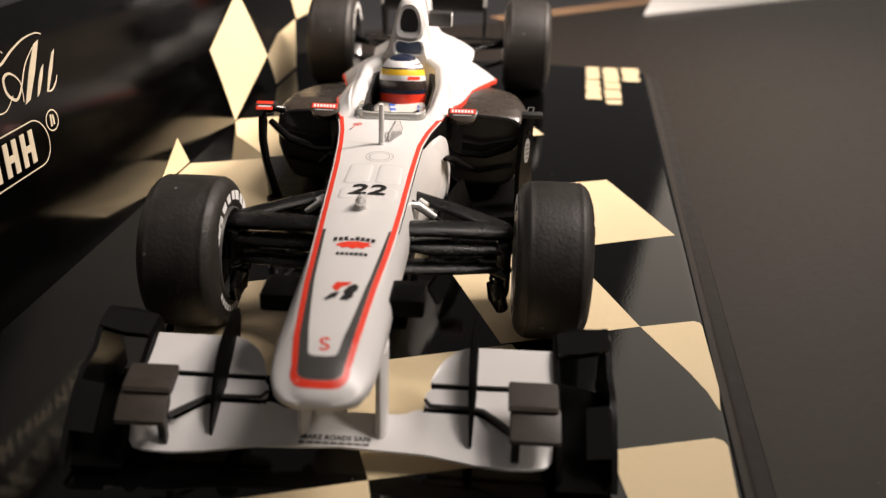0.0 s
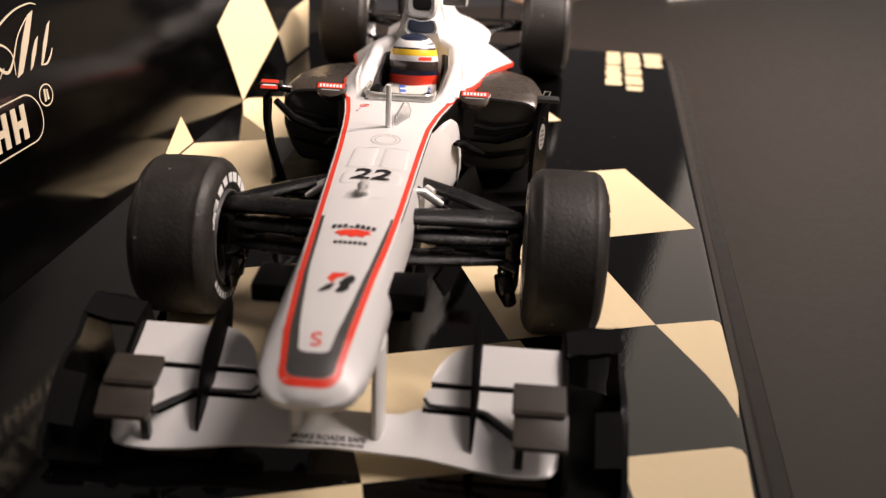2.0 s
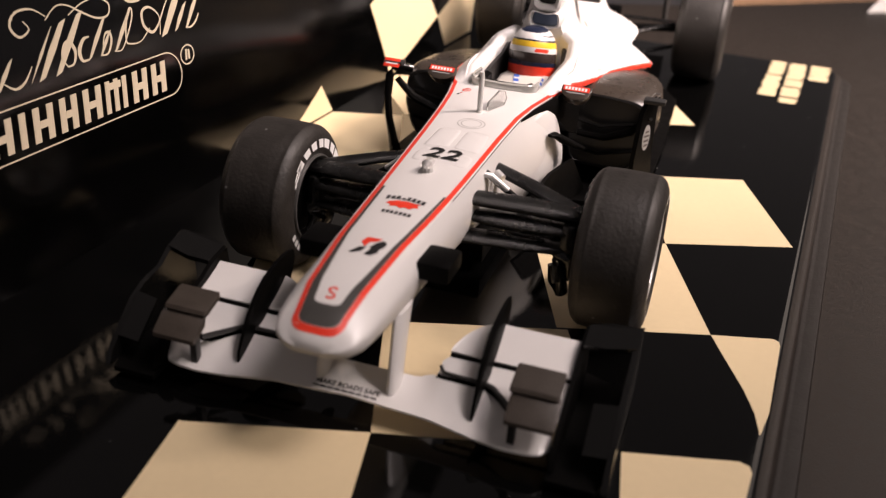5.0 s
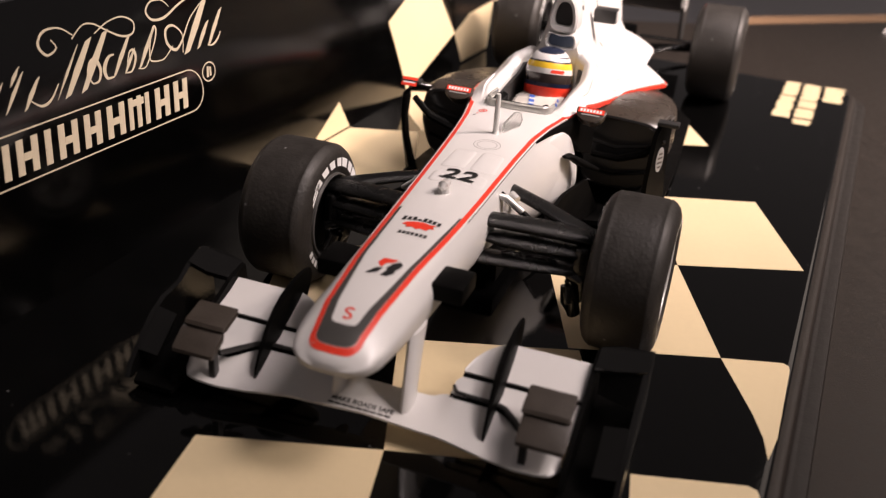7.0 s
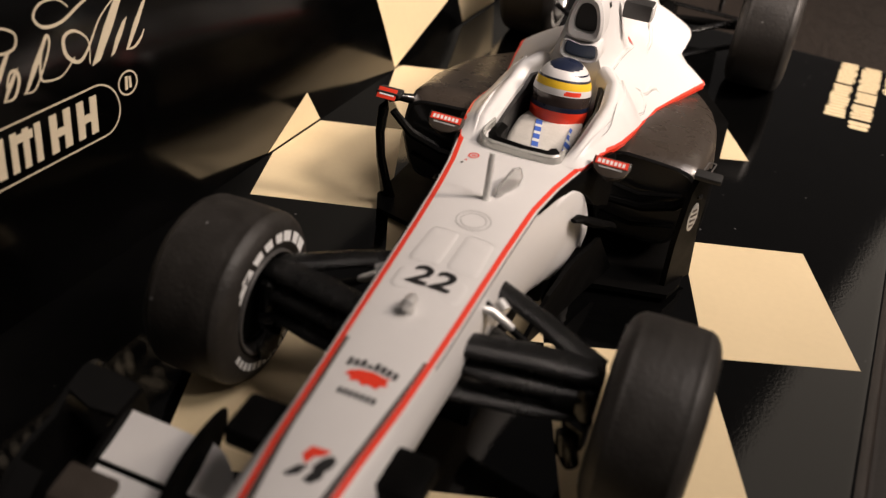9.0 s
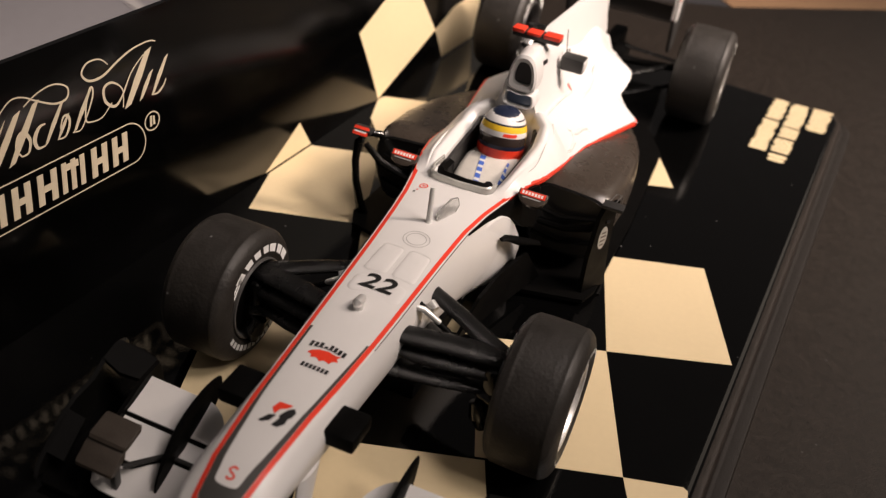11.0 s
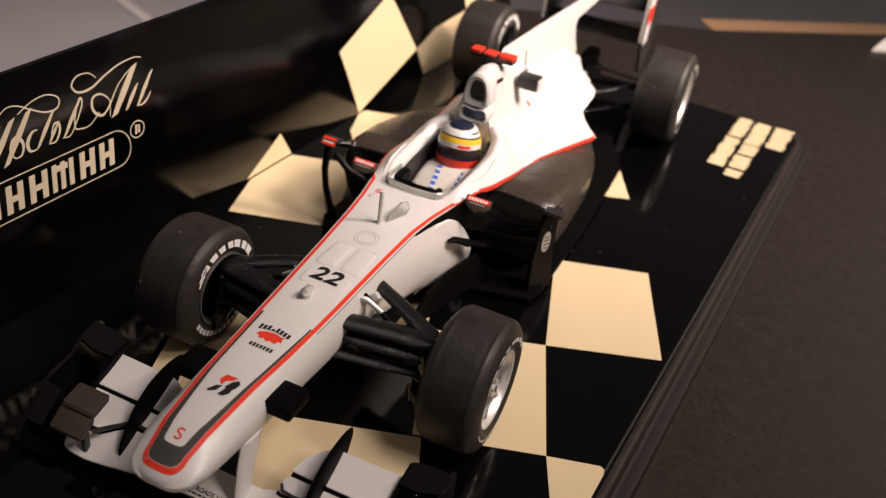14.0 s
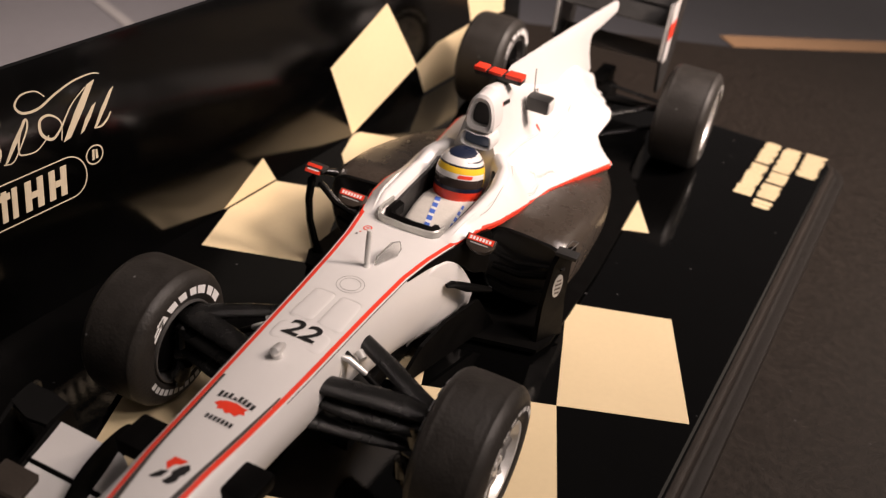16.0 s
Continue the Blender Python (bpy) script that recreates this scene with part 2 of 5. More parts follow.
CHECKS = [
    [(2.35, -22.8), (-11.3, -27.0), (-9.2, -42.0), (5.5, -38.0)],
    [(2.35, -22.8), (19.4, -18.0), (13.0, -2.8), (-2.5, -8.0)],
    [(20.2, -17.8), (28.6, -15.5), (29.3, -15.8), (29.5, -16.5), (27.8, -33.0), (22.5, -34.5)],
    [(25.2, 1.6), (30.6, 3.2), (31.1, 2.9), (31.2, 2.2), (30.5, -8.5), (29.9, -11.8), (29.4, -9.0), (28.4, -6.0)],
    [(25.2, 1.6), (19.2, 18.5), (5.9, 13.6), (12.0, -2.8)],
    [(19.2, 18.5), (32.2, 23.5), (26.2, 40.7), (14.2, 36.5)],
    [(-28.0, 21.7), (-14.5, 26.2), (-20.4, 43.3), (-29.6, 40.2), (-30.4, 30.5)],
    [(-20.2, 44.0), (-6.2, 49.0), (-11.6, 66.4), (-27.9, 60.6), (-28.4, 59.2), (-26.5, 52.6), (-24.5, 50.0)],
    [(8.0, 54.6), (18.7, 58.9), (14.6, 67.8), (3.5, 70.5)],
    [(-2.5, -8.0), (-15.0, -12.5), (-20.6, 4.5), (-7.5, 9.2)],
    [(-7.5, 9.2), (5.9, 13.6), (0.0, 31.2), (-14.5, 26.2)],
    [(0.0, 31.2), (14.2, 36.5), (8.0, 54.6), (-6.0, 48.5)],
]
for c in CHECKS:
    bm = bmesh.new()
    plate(bm, [(x, y, 0.02) for x, y in c], 0.03)
    part("check", bm, CREAM, base, smooth=False)


def wall_point(y, z, off=0.03):
    return (-33.0 + SLOPE * y + wall_lean(z) + off, y, z)


def wall_plate(name, pts, mat, parent=None, off=0.03):
    bm = bmesh.new()
    plate(bm, [wall_point(y, z, off) for y, z in pts], 0.025 + off * 0.9, (-1, 0, 0))
    return part(name, bm, mat, parent or base, smooth=False)


for c in ([(29.7, 0.25), (37.8, 4.4), (40.2, 0.25)],
          [(53.6, 12.2), (68.9, 17.9), (77.2, 5.9), (58.6, 0.3)],
          [(77.2, 5.9), (84.0, 8.0), (95.5, 8.4), (92.0, 0.3), (80.0, 0.3)],
          [(96.0, 8.2), (109.0, 7.6), (109.0, 18.0), (93.0, 18.0)]):
    bm = bmesh.new()
    bm.faces.new([bm.verts.new((0, y, z)) for y, z in c])
    for z in WALL_Z[1:-1]:
        bmesh.ops.bisect_plane(bm, geom=bm.verts[:] + bm.edges[:] + bm.faces[:], plane_co=(0, 0, z), plane_no=(0, 0, 1))
    for v in bm.verts:
        v.co = wall_point(v.co.y, v.co.z, 0.04)
    part("check", bm, CREAM, base, smooth=False)


def ribbon(path, widths):
    """Outline of a band of changing width along a path in the plane."""
    a, b = [], []
    for i, (p, q) in enumerate(path):
        p0, p1 = path[max(i - 1, 0)], path[min(i + 1, len(path) - 1)]
        dx, dy = p1[0] - p0[0], p1[1] - p0[1]
        n = math.hypot(dx, dy) or 1
        w = widths[i] if isinstance(widths, (list, tuple)) else widths
        a.append((p - dy / n * w / 2, q + dx / n * w / 2))
        b.append((p + dy / n * w / 2, q - dx / n * w / 2))
    return a, b


def wall_band(name, path, widths, mat, parent, closed=False):
    a, b = ribbon(path, widths)
    bm = bmesh.new()
    n = len(path)
    va = [bm.verts.new(wall_point(*p, 0.05)) for p in a]
    vb = [bm.verts.new(wall_point(*p, 0.05)) for p in b]
    for i in range(n if closed else n - 1):
        j = (i + 1) % n
        bm.faces.new((va[i], va[j], vb[j], vb[i]))
    return part(name, bm, mat, parent, smooth=False)


# the maker's mark on the back card: a capsule with upright blocks and a line of slanted strokes above it
logo = empty("emblem")
logo.parent = base
logo["label"] = "cream printed maker's emblem"
cap = [(7.8 + 2.2 * math.sin(a), 13.6 + 2.2 * math.cos(a)) for a in [math.pi * k / 14 for k in range(15)]] + [(-20.0 + 2.2 * math.sin(a), 13.6 + 2.2 * math.cos(a)) for a in [math.pi + math.pi * k / 14 for k in range(15)]]
wall_band("capsule_outline", cap, 0.14, LOGOCREAM, logo, closed=True)
for y0, w, kind in ((-21.2, 2.8, 3), (-17.7, 0.8, 1), (-16.2, 2.4, 2), (-13.0, 0.8, 1), (-11.4, 2.4, 2), (-8.2, 2.2, 2), (-5.2, 2.4, 2), (-2.2, 3.0, 3), (1.7, 2.2, 2), (4.6, 2.2, 2)):
    k = 1 if kind == 1 else 2 if kind == 2 else 3
    bw = 0.75 if k < 3 else 0.62
    sk = 0.55
    for i in range(k):
        c = y0 + 0.35 + (w - bw) * (i / max(1, k - 1))
        wall_plate("block", [(c, 12.05), (c + bw, 12.05), (c + bw + sk, 15.1), (c + sk, 15.1)], LOGOCREAM, logo)
    if k > 1:
        zc = 13.2 if k == 2 else 14.2
        wall_plate("crossbar", [(y0 + 0.4 + bw + 0.16, zc), (y0 + w - bw + 0.55, zc), (y0 + w - bw + 0.66, zc + 0.65), (y0 + 0.5 + bw + 0.2, zc + 0.65)], LOGOCREAM, logo)
for y0, z0, z1, w in ((-18.6, 17.6, 20.6, 0.35), (-17.4, 17.6, 20.0, 0.35), (-15.6, 17.5, 20.4, 0.4), (-14.4, 19.6, 20.9, 0.4), (-13.6, 17.3, 19.6, 0.5),
                      (-9.8, 17.3, 21.3, 0.3), (-8.9, 17.2, 21.6, 0.85), (-6.9, 17.2, 21.9, 0.85), (-2.6, 17.6, 20.9, 0.55), (-1.0, 17.6, 19.5, 0.45),
                      (1.0, 17.6, 20.9, 0.55), (8.0, 17.5, 22.3, 1.05), (10.2, 17.6, 20.0, 0.6), (12.0, 17.6, 20.9, 0.6)):
    lean = 0.92
    mid = (z0 + z1) / 2
    pts = [(y0 + 0.1, z0 - 0.1), (y0 + w, z0 + 0.1), (y0 + w * 1.05 + lean * (mid - z0), mid), (y0 + w + lean * (z1 - z0), z1 + 0.1), (y0 + lean * (z1 - z0), z1 - 0.15), (y0 - 0.05 + lean * (mid - z0), mid)]
    wall_plate("stroke", pts, LOGOCREAM, logo)


def flow(pts, n=5):
    """A smooth open curve through a few points."""
    q = [pts[0]] + pts + [pts[-1]]
    out = []
    for i in range(1, len(q) - 2):
        p0, p1, p2, p3 = (Vector((*q[i + k - 1], 0)) for k in range(4))
        for k in range(n):
            t = k / n
            c = 0.5 * ((2 * p1) + (p2 - p0) * t + (2 * p0 - 5 * p1 + 4 * p2 - p3) * t * t + (3 * p1 - p0 - 3 * p2 + p3) * t ** 3)
            out.append((c.x, c.y))
    return out + [pts[-1]]


def swash(pts, thin, thick):
    path = flow(pts)
    n = len(path)
    wall_band("swash", path, [thin + (thick - thin) * math.sin(math.pi * i / (n - 1)) ** 2 for i in range(n)], LOGOCREAM, logo)


swash([(7.2, 22.5), (6.3, 23.3), (4.7, 23.4), (3.75, 22.6), (4.4, 21.7), (6.2, 21.6), (8.5, 22.4), (10.9, 23.0), (13.2, 23.1), (14.2, 22.8)], 0.12, 0.26)
swash([(12.1, 22.0), (10.0, 20.8), (8.0, 18.8), (6.8, 18.2), (5.8, 19.1), (6.0, 20.4), (7.2, 20.6), (8.3, 19.5), (7.9, 17.7)], 0.12, 0.34)
swash([(12.1, 17.6), (13.0, 17.5), (14.0, 18.0), (14.6, 18.6)], 0.14, 0.24)
swash([(1.0, 17.6), (2.0, 17.5), (3.0, 18.4), (4.3, 20.0), (4.6, 20.9), (4.2, 20.9), (3.3, 19.5), (2.9, 18.2), (3.3, 17.8), (4.9, 17.7), (6.6, 18.7)], 0.12, 0.22)
swash([(-0.8, 17.6), (0.1, 17.6), (0.9, 18.6), (0.9, 19.4), (0.3, 19.4), (-0.3, 18.5)], 0.14, 0.3)
swash([(-2.4, 17.6), (-3.3, 17.7), (-3.4, 18.6), (-2.6, 19.5), (-1.8, 19.6)], 0.16, 0.45)
swash([(-5.2, 17.6), (-5.6, 18.5), (-5.0, 19.5), (-4.3, 19.6), (-3.9, 18.7), (-4.4, 17.7), (-5.2, 17.6)], 0.16, 0.42)
swash([(-6.4, 22.0), (-4.8, 22.9), (-3.4, 22.75), (-1.9, 21.85), (-0.2, 21.0), (1.3, 21.0), (1.7, 22.0), (0.3, 22.75), (-1.7, 22.6), (-3.6, 21.9)], 0.12, 0.2)
swash([(-6.2, 22.3), (-7.6, 23.2), (-9.4, 23.2), (-10.3, 22.2), (-9.6, 21.2), (-8.4, 21.6), (-8.8, 22.4)], 0.12, 0.26)
swash([(-12.6, 17.9), (-11.6, 17.2), (-10.4, 17.5), (-9.2, 18.6)], 0.12, 0.25)
wall_band("ring", [(11.42 + 1.1 * math.cos(a) + 0.1 * math.sin(a), 14.85 + 0.98 * math.sin(a)) for a in [math.tau * k / 24 for k in range(24)]], 0.15, LOGOCREAM, logo, closed=True)
wall_plate("stroke", [(11.0, 14.3), (11.3, 14.3), (11.55, 15.4), (11.25, 15.4)], LOGOCREAM, logo)
wall_plate("stroke", [(11.5, 14.35), (11.8, 14.35), (11.9, 15.3), (11.65, 15.3)], LOGOCREAM, logo)

# three lines of small print on the floor card
rng = random.Random(4)
for x0, x1, runs in ((27.2, 30.2, ((79.4, 92.0), (92.7, 101.8))), (30.5, 33.7, ((76.6, 79.4), (80.2, 85.6), (86.3, 90.6), (91.0, 101.6))), (34.0, 37.6, ((91.8, 101.8),))):
    for y0, y1 in runs:
        n = max(2, round((y1 - y0) / 1.15))
        for k in range(n):
            ya, yb = y0 + (y1 - y0) * k / n + 0.05, y0 + (y1 - y0) * (k + 1) / n - 0.12
            e0, e1 = rng.uniform(0.1, 0.7), rng.uniform(0.1, 0.7)
            bm = bmesh.new()
            plate(bm, [(x + SLOPE * (y - 88), y, 0.02) for x, y in ((x0 + e0, ya), (x1 - e1, ya), (x1 - e1 * 0.3, (ya + yb) / 2), (x1 - e1, yb), (x0 + e0, yb), (x0 + e0 * 0.3, (ya + yb) / 2))], 0.03)
            part("print_bar", bm, CREAM, base, smooth=False)

# ---------------------------------------------------------------- surroundings
bm = bmesh.new()
plate(bm, [(-900, -900, -40), (900, -900, -40), (900, 900, -40), (-900, 900, -40)], 20)
tagged(part("table", bm, TABLE, smooth=False), "plain grey table top", "table", kind="structure")
bm = bmesh.new()
plate(bm, [(-230, 184.5, -39.7), (-228.5, 187.5, -39.7), (-121, 137, -39.7), (-122.5, 134, -39.7)], 0.5)
part("joint", bm, JOINT, bpy.data.objects["table"], "pale joint line", smooth=False)
carton = tagged(empty("black_box"), "dark matt cardboard box lying flat under the base", "box")
TOPC = [(-45, -260), (420, -260), (420, 360), (60, 192), (14, 156), (-40, 130)]
bm = bmesh.new()
plate(bm, [(x, y, -3.0) for x, y in TOPC], 36.9)
part("lid", bm, MAT, carton, smooth=False)
bm = bmesh.new()
for (x0, y0), (x1, y1) in (((420, 360), (60, 192)), ((60, 192), (14, 156))):
    d = Vector((x1 - x0, y1 - y0, 0)).normalized()
    n = Vector((d.y, -d.x, 0))
    plate(bm, [Vector((x0, y0, -2.95)), Vector((x1, y1, -2.95)), Vector((x1, y1, -2.95)) + n * 7, Vector((x0, y0, -2.95)) + n * 7], 0.3)
part("worn_edge", bm, WOOD, carton, "worn brown cardboard edge", smooth=False)

bm = bmesh.new()
plate(bm, [(49.5, 169, -2.2), (84, 192, -2.2), (170, 249, -2.2), (150, 285, -2.2), (62, 222, -2.2)], 0.7)
tagged(part("paper_sheet", bm, PAPER, smooth=False), "white paper sheet lying flat on the dark box", "paper")

# ---------------------------------------------------------------- the model car
car = tagged(empty("model_car", (-0.3, 0, 0)), "white, red and black die-cast model racing car", "model car")

# y, half width of the top at the red line, top, bottom, half width of the body
TUB = [
    (-27.5, 0.6, 9.9, 9.3, 1.2), (-27.25, 1.2, 10.3, 8.95, 2.2), (-26.5, 1.55, 10.85, 8.6, 2.95), (-25.2, 1.72, 11.45, 8.25, 3.4), (-23.0, 1.98, 12.2, 7.9, 3.65),
    (-17.0, 2.4, 12.9, 7.1, 3.75), (-8.0, 2.98, 13.1, 6.6, 3.85), (0.0, 3.45, 13.4, 5.8, 3.95), (6.0, 3.8, 13.65, 4.6, 4.1), (12.0, 4.3, 13.8, 3.4, 4.45),
    (16.0, 4.75, 13.9, 2.7, 5.2), (20.0, 5.45, 14.0, 2.2, 6.0), (24.0, 6.3, 14.2, 2.0, 6.2), (28.0, 7.0, 13.55, 2.0, 6.0), (32.0, 7.25, 12.8, 2.0, 6.0), (36.0, 7.4, 12.0, 2.0, 6.0),
]
# the red line swings further in on one side than on the other
WAIST = [(-12.0, 0.0), (-4.0, 0.2), (0.0, 0.35), (6.0, 0.55), (12.0, 0.85), (16.0, 0.75), (19.0, 0.6), (22.0, 0.4), (26.0, 0.0)]


def edge(y, s):
    """Half width of the top at the red line, on the side s."""
    return lerp(TUB, y)[0] - (lerp(WAIST, y)[0] if s > 0 else 0)


def tub_top(x, y):
    zt = lerp(TUB, y)[1]
    q = min(1.0, abs(x) / (edge(y, x) + 0.4))
    return zt - 0.4 * q ** 2.6


def tub_side(y, z, s):
    """How far out the side of the tub stands at a height above its widest line."""
    w, zt, zb, wb = lerp(TUB, y)
    x1, z1, zm = edge(y, s) + 0.4, zt - 0.4, zt - (zt - zb) * 0.42
    return x1 + (wb - x1) * math.sin(min(1, max(0, (z1 - z) / (z1 - zm))) * math.pi / 2)


def tub_ring(y):
    w, zt, zb, wb = lerp(TUB, y)
    halves = []
    for s in (1, -1):
        half = []
        for k in range(9):
            x = (edge(y, s) + 0.4) * k / 8
            half.append((s * x, tub_top(s * x, y)))
        z1 = half[-1][1]
        zm = zt - (zt - zb) * 0.42
        for k in range(1, 6):
            z = z1 + (zm - z1) * k / 5
            half.append((s * tub_side(y, z, s), z))
        for k in range(1, 9):
            a = math.pi / 2 * k / 8
            half.append((s * wb * math.cos(a) ** 0.45 if k < 8 else 0, zm + (zb - zm) * math.sin(a)))
        halves.append(half)
    return [(x, y, z) for x, z in halves[0]] + [(x, y, z) for x, z in halves[1][-2:0:-1]]


bm = bmesh.new()
quads(bm, [tub_ring(y) for y in [-27.5, -27.42, -27.3, -27.05, -26.5, -25.9, -25.2, -24.3] + [-23.5 + i * 1.5 for i in range(29)] + [19.2, 19.95]])
tub = part("nose_and_tub", bm, WHITE, car, "glossy white nose and cockpit tub")


def top_patch(name, pts, mat, parent=tub, off=0.035, y0=None):
    """A flat print on the top of the nose."""
    bm = bmesh.new()
    vs = [bm.verts.new((x, y, tub_top(x, y) + off)) for x, y in pts]
    bm.faces.new(vs)
    return part(name, bm, mat, parent, smooth=False)


def top_band(name, left, right, mat, parent=tub, off=0.035):
    """A printed band between two lines of (x, y) on the top."""
    bm = bmesh.new()
    va = [bm.verts.new((x, y, tub_top(x, y) + off)) for x, y in left]
    vb = [bm.verts.new((x, y, tub_top(x, y) + off)) for x, y in right]
    for i in range(len(va) - 1):
        bm.faces.new((va[i], va[i + 1], vb[i + 1], vb[i]))
    return part(name, bm, mat, parent)


YS = [-25.4 + 0.8 * i for i in range(58)]
RW = 0.2


def redx(y, s=1):
    return edge(y, s) + 0.05


def tongue(y):
    return lerp([(-24.3, 1.0), (-22.5, 1.3), (-20.0, 1.6), (-16.0, 2.02), (-8.0, 2.55)], y)[0]


for s in (1, -1):
    top_band("red_line", [(s * (redx(y, s) - RW), y) for y in YS], [(s * (redx(y, s) + RW), y) for y in YS], RED)
    ys2 = [-25.3 + 0.8 * i for i in range(23)]
    top_band("grey_line", [(s * min(tongue(max(y, -24.3)), redx(y, s) - RW - 0.05), y) for y in ys2], [(s * (redx(y, s) - RW - 0.02), y) for y in ys2], DARKGREY)
    top_band("thin_line", [(s * (redx(y, s) + RW + 0.16), y) for y in YS[22:]], [(s * (redx(y, s) + RW + 0.24), y) for y in YS[22:]], INK)


def bend(a, p=0.68):
    """A half turn with squared corners."""
    c, q = math.cos(a), math.sin(a)
    return math.copysign(abs(c) ** p, c), math.copysign(abs(q) ** p, q)


ENDS = [bend(-math.pi * k / 20) for k in range(21)]
top_band("red_line", [((redx(-25.4) + RW) * c, -25.38 + 1.62 * q) for c, q in ENDS], [((redx(-25.4) - RW) * c, -25.38 + 1.18 * q) for c, q in ENDS], RED)
for k in range(6):
    lines = [[(((redx(-25.4) - RW - 0.02) * (1 - f) + 1.0 * f) * c, (-25.3 + 1.22 * q) * (1 - f) + (-24.3 + 0.55 * q) * f) for c, q in ENDS] for f in (k / 6, (k + 1) / 6)]
    top_band("grey_line", lines[0], lines[1], DARKGREY)


def lettering(words, size, at, parent, mat, name="lettering", shear=0.0, stretch=1.0, bold=0.0, surface=tub_top, off=0.045):
    """Printed words lying on a surface, read from the front."""
    cu = bpy.data.curves.new(name, "FONT")
    cu.body, cu.size, cu.align_x, cu.align_y, cu.shear, cu.offset = words, size, "CENTER", "CENTER", shear, bold
    cu.resolution_u = 3
    tmp = new("tmp", cu)
    me = bpy.data.meshes.new_from_object(tmp.evaluated_get(bpy.context.evaluated_depsgraph_get()))
    bpy.data.objects.remove(tmp)
    bpy.data.curves.remove(cu)
    bm = bmesh.new()
    bm.from_mesh(me)
    bpy.data.meshes.remove(me)
    for v in bm.verts:
        x, y = at[0] + v.co.x * stretch, at[1] + v.co.y
        v.co = (x, y, surface(x, y) + off)
    return part(name, bm, mat, parent, smooth=False)


lettering("22", 2.9, (-0.15, -0.15), tub, INK, "race_number", shear=0.12, stretch=1.15, bold=0.05, off=0.11)
# plain emblems on the nose
top_patch("emblem", [(-0.52, -17.6), (-0.27, -16.9), (0.88, -16.8), (0.56, -17.3), (0.15, -17.5), (-0.06, -18.1)], RED)
top_patch("emblem", [(-0.9, -19.1), (-0.38, -18.3), (0.15, -18.1), (-0.06, -18.8), (-0.6, -19.15)], INK)
top_patch("emblem", [(0.25, -19.1), (0.52, -18.3), (0.36, -18.1), (0.67, -17.4), (1.09, -17.0), (1.4, -17.3), (1.3, -17.9), (1.12, -18.1), (1.15, -18.6), (0.77, -19.1)], INK)
top_patch("emblem", [(-1.3, -10.95), (-1.1, -10.55), (-0.5, -10.25), (0.3, -10.15), (1.0, -10.3), (1.45, -10.2), (1.25, -10.55), (1.5, -10.9), (1.1, -11.0), (0.95, -11.4), (0.4, -11.25), (0.1, -11.5), (-0.3, -11.2), (-0.8, -11.4), (-0.85, -11.05)], RED)
top_band("emblem", [(-1.2 + 0.3 * k, -10.12 + 0.16 * math.sin(math.pi * k / 8)) for k in range(9)], [(-1.2 + 0.3 * k, -10.04 + 0.16 * math.sin(math.pi * k / 8)) for k in range(9)], INK)
for k in range(8):
    x0 = -1.62 + 0.42 * k + (0.06 if k > 2 else 0)
    y0 = -9.9 - 0.28 * ((k - 3.5) / 3.5) ** 2
    h = (0.72, 0.55, 0.58, 0.25, 0.58, 0.55, 0.55, 0.62)[k]
    top_patch("print_bar", [(x0, y0), (x0 + 0.3, y0), (x0 + 0.3, y0 + h), (x0, y0 + h)], INK)
for k in range(7):
    x0 = -1.05 + 0.36 * k
    top_patch("print_bar", [(x0, -12.6), (x0 + 0.26, -12.6), (x0 + 0.26, -12.1), (x0, -12.1)], INK)
top_band("panel_or_shade_line", [(x, -4.45) for x in (-2.8, -1, 1, 2.65)], [(x, -4.38) for x in (-2.8, -1, 1, 2.65)], LIGHTGREY)
# wide raised pad that carries the number
bm = bmesh.new()
rings = []
for d, h in ((0.0, 0.0), (0.1, 0.04), (0.3, 0.065), (0.6, 0.065)):
    rings.append([(cx + (0.7 - d) * math.cos(radians(a0 + 22.5 * k)), cy + (0.7 - d) * math.sin(radians(a0 + 22.5 * k))) for cx, cy, a0 in ((1.85, -1.25, -90), (1.85, -0.05, 0), (-1.95, -0.05, 90), (-1.95, -1.25, 180)) for k in range(5)])
    rings[-1] = [(x, y, tub_top(x, y) + h) for x, y in rings[-1]]
quads(bm, rings)
part("raised_pad", bm, WHITE, tub)
curl = flow([(0.28, -23.5), (0.0, -23.4), (-0.28, -23.56), (-0.18, -23.78), (0.18, -23.94), (0.28, -24.16), (0.0, -24.32), (-0.28, -24.22)])
top_band("emblem", *ribbon(curl, 0.16), RED)
for r in (0.95, 1.3):
    top_band("panel_or_shade_line", [(r * math.cos(a), 7.9 + r * math.sin(a)) for a in [math.tau * k / 24 for k in range(25)]], [((r + 0.05) * math.cos(a), 7.9 + (r + 0.05) * math.sin(a)) for a in [math.tau * k / 24 for k in range(25)]], GREYCLEAR)
top_band("emblem", [(-3.4 + 0.34 * math.cos(a), 17.3 + 0.34 * math.sin(a)) for a in [math.tau * k / 18 for k in range(19)]], [(-3.4 + 0.48 * math.cos(a), 17.3 + 0.48 * math.sin(a)) for a in [math.tau * k / 18 for k in range(19)]], RED)
top_patch("emblem", [(-3.55, 17.2), (-3.2, 17.2), (-3.2, 17.4), (-3.55, 17.4)], RED)
top_patch("emblem", [(-3.85, 16.3), (-3.65, 16.3), (-3.65, 16.5), (-3.85, 16.5)], RED)
top_patch("emblem", [(-4.05, 15.8), (-3.8, 15.8), (-3.8, 16.05), (-4.05, 16.05)], INK)
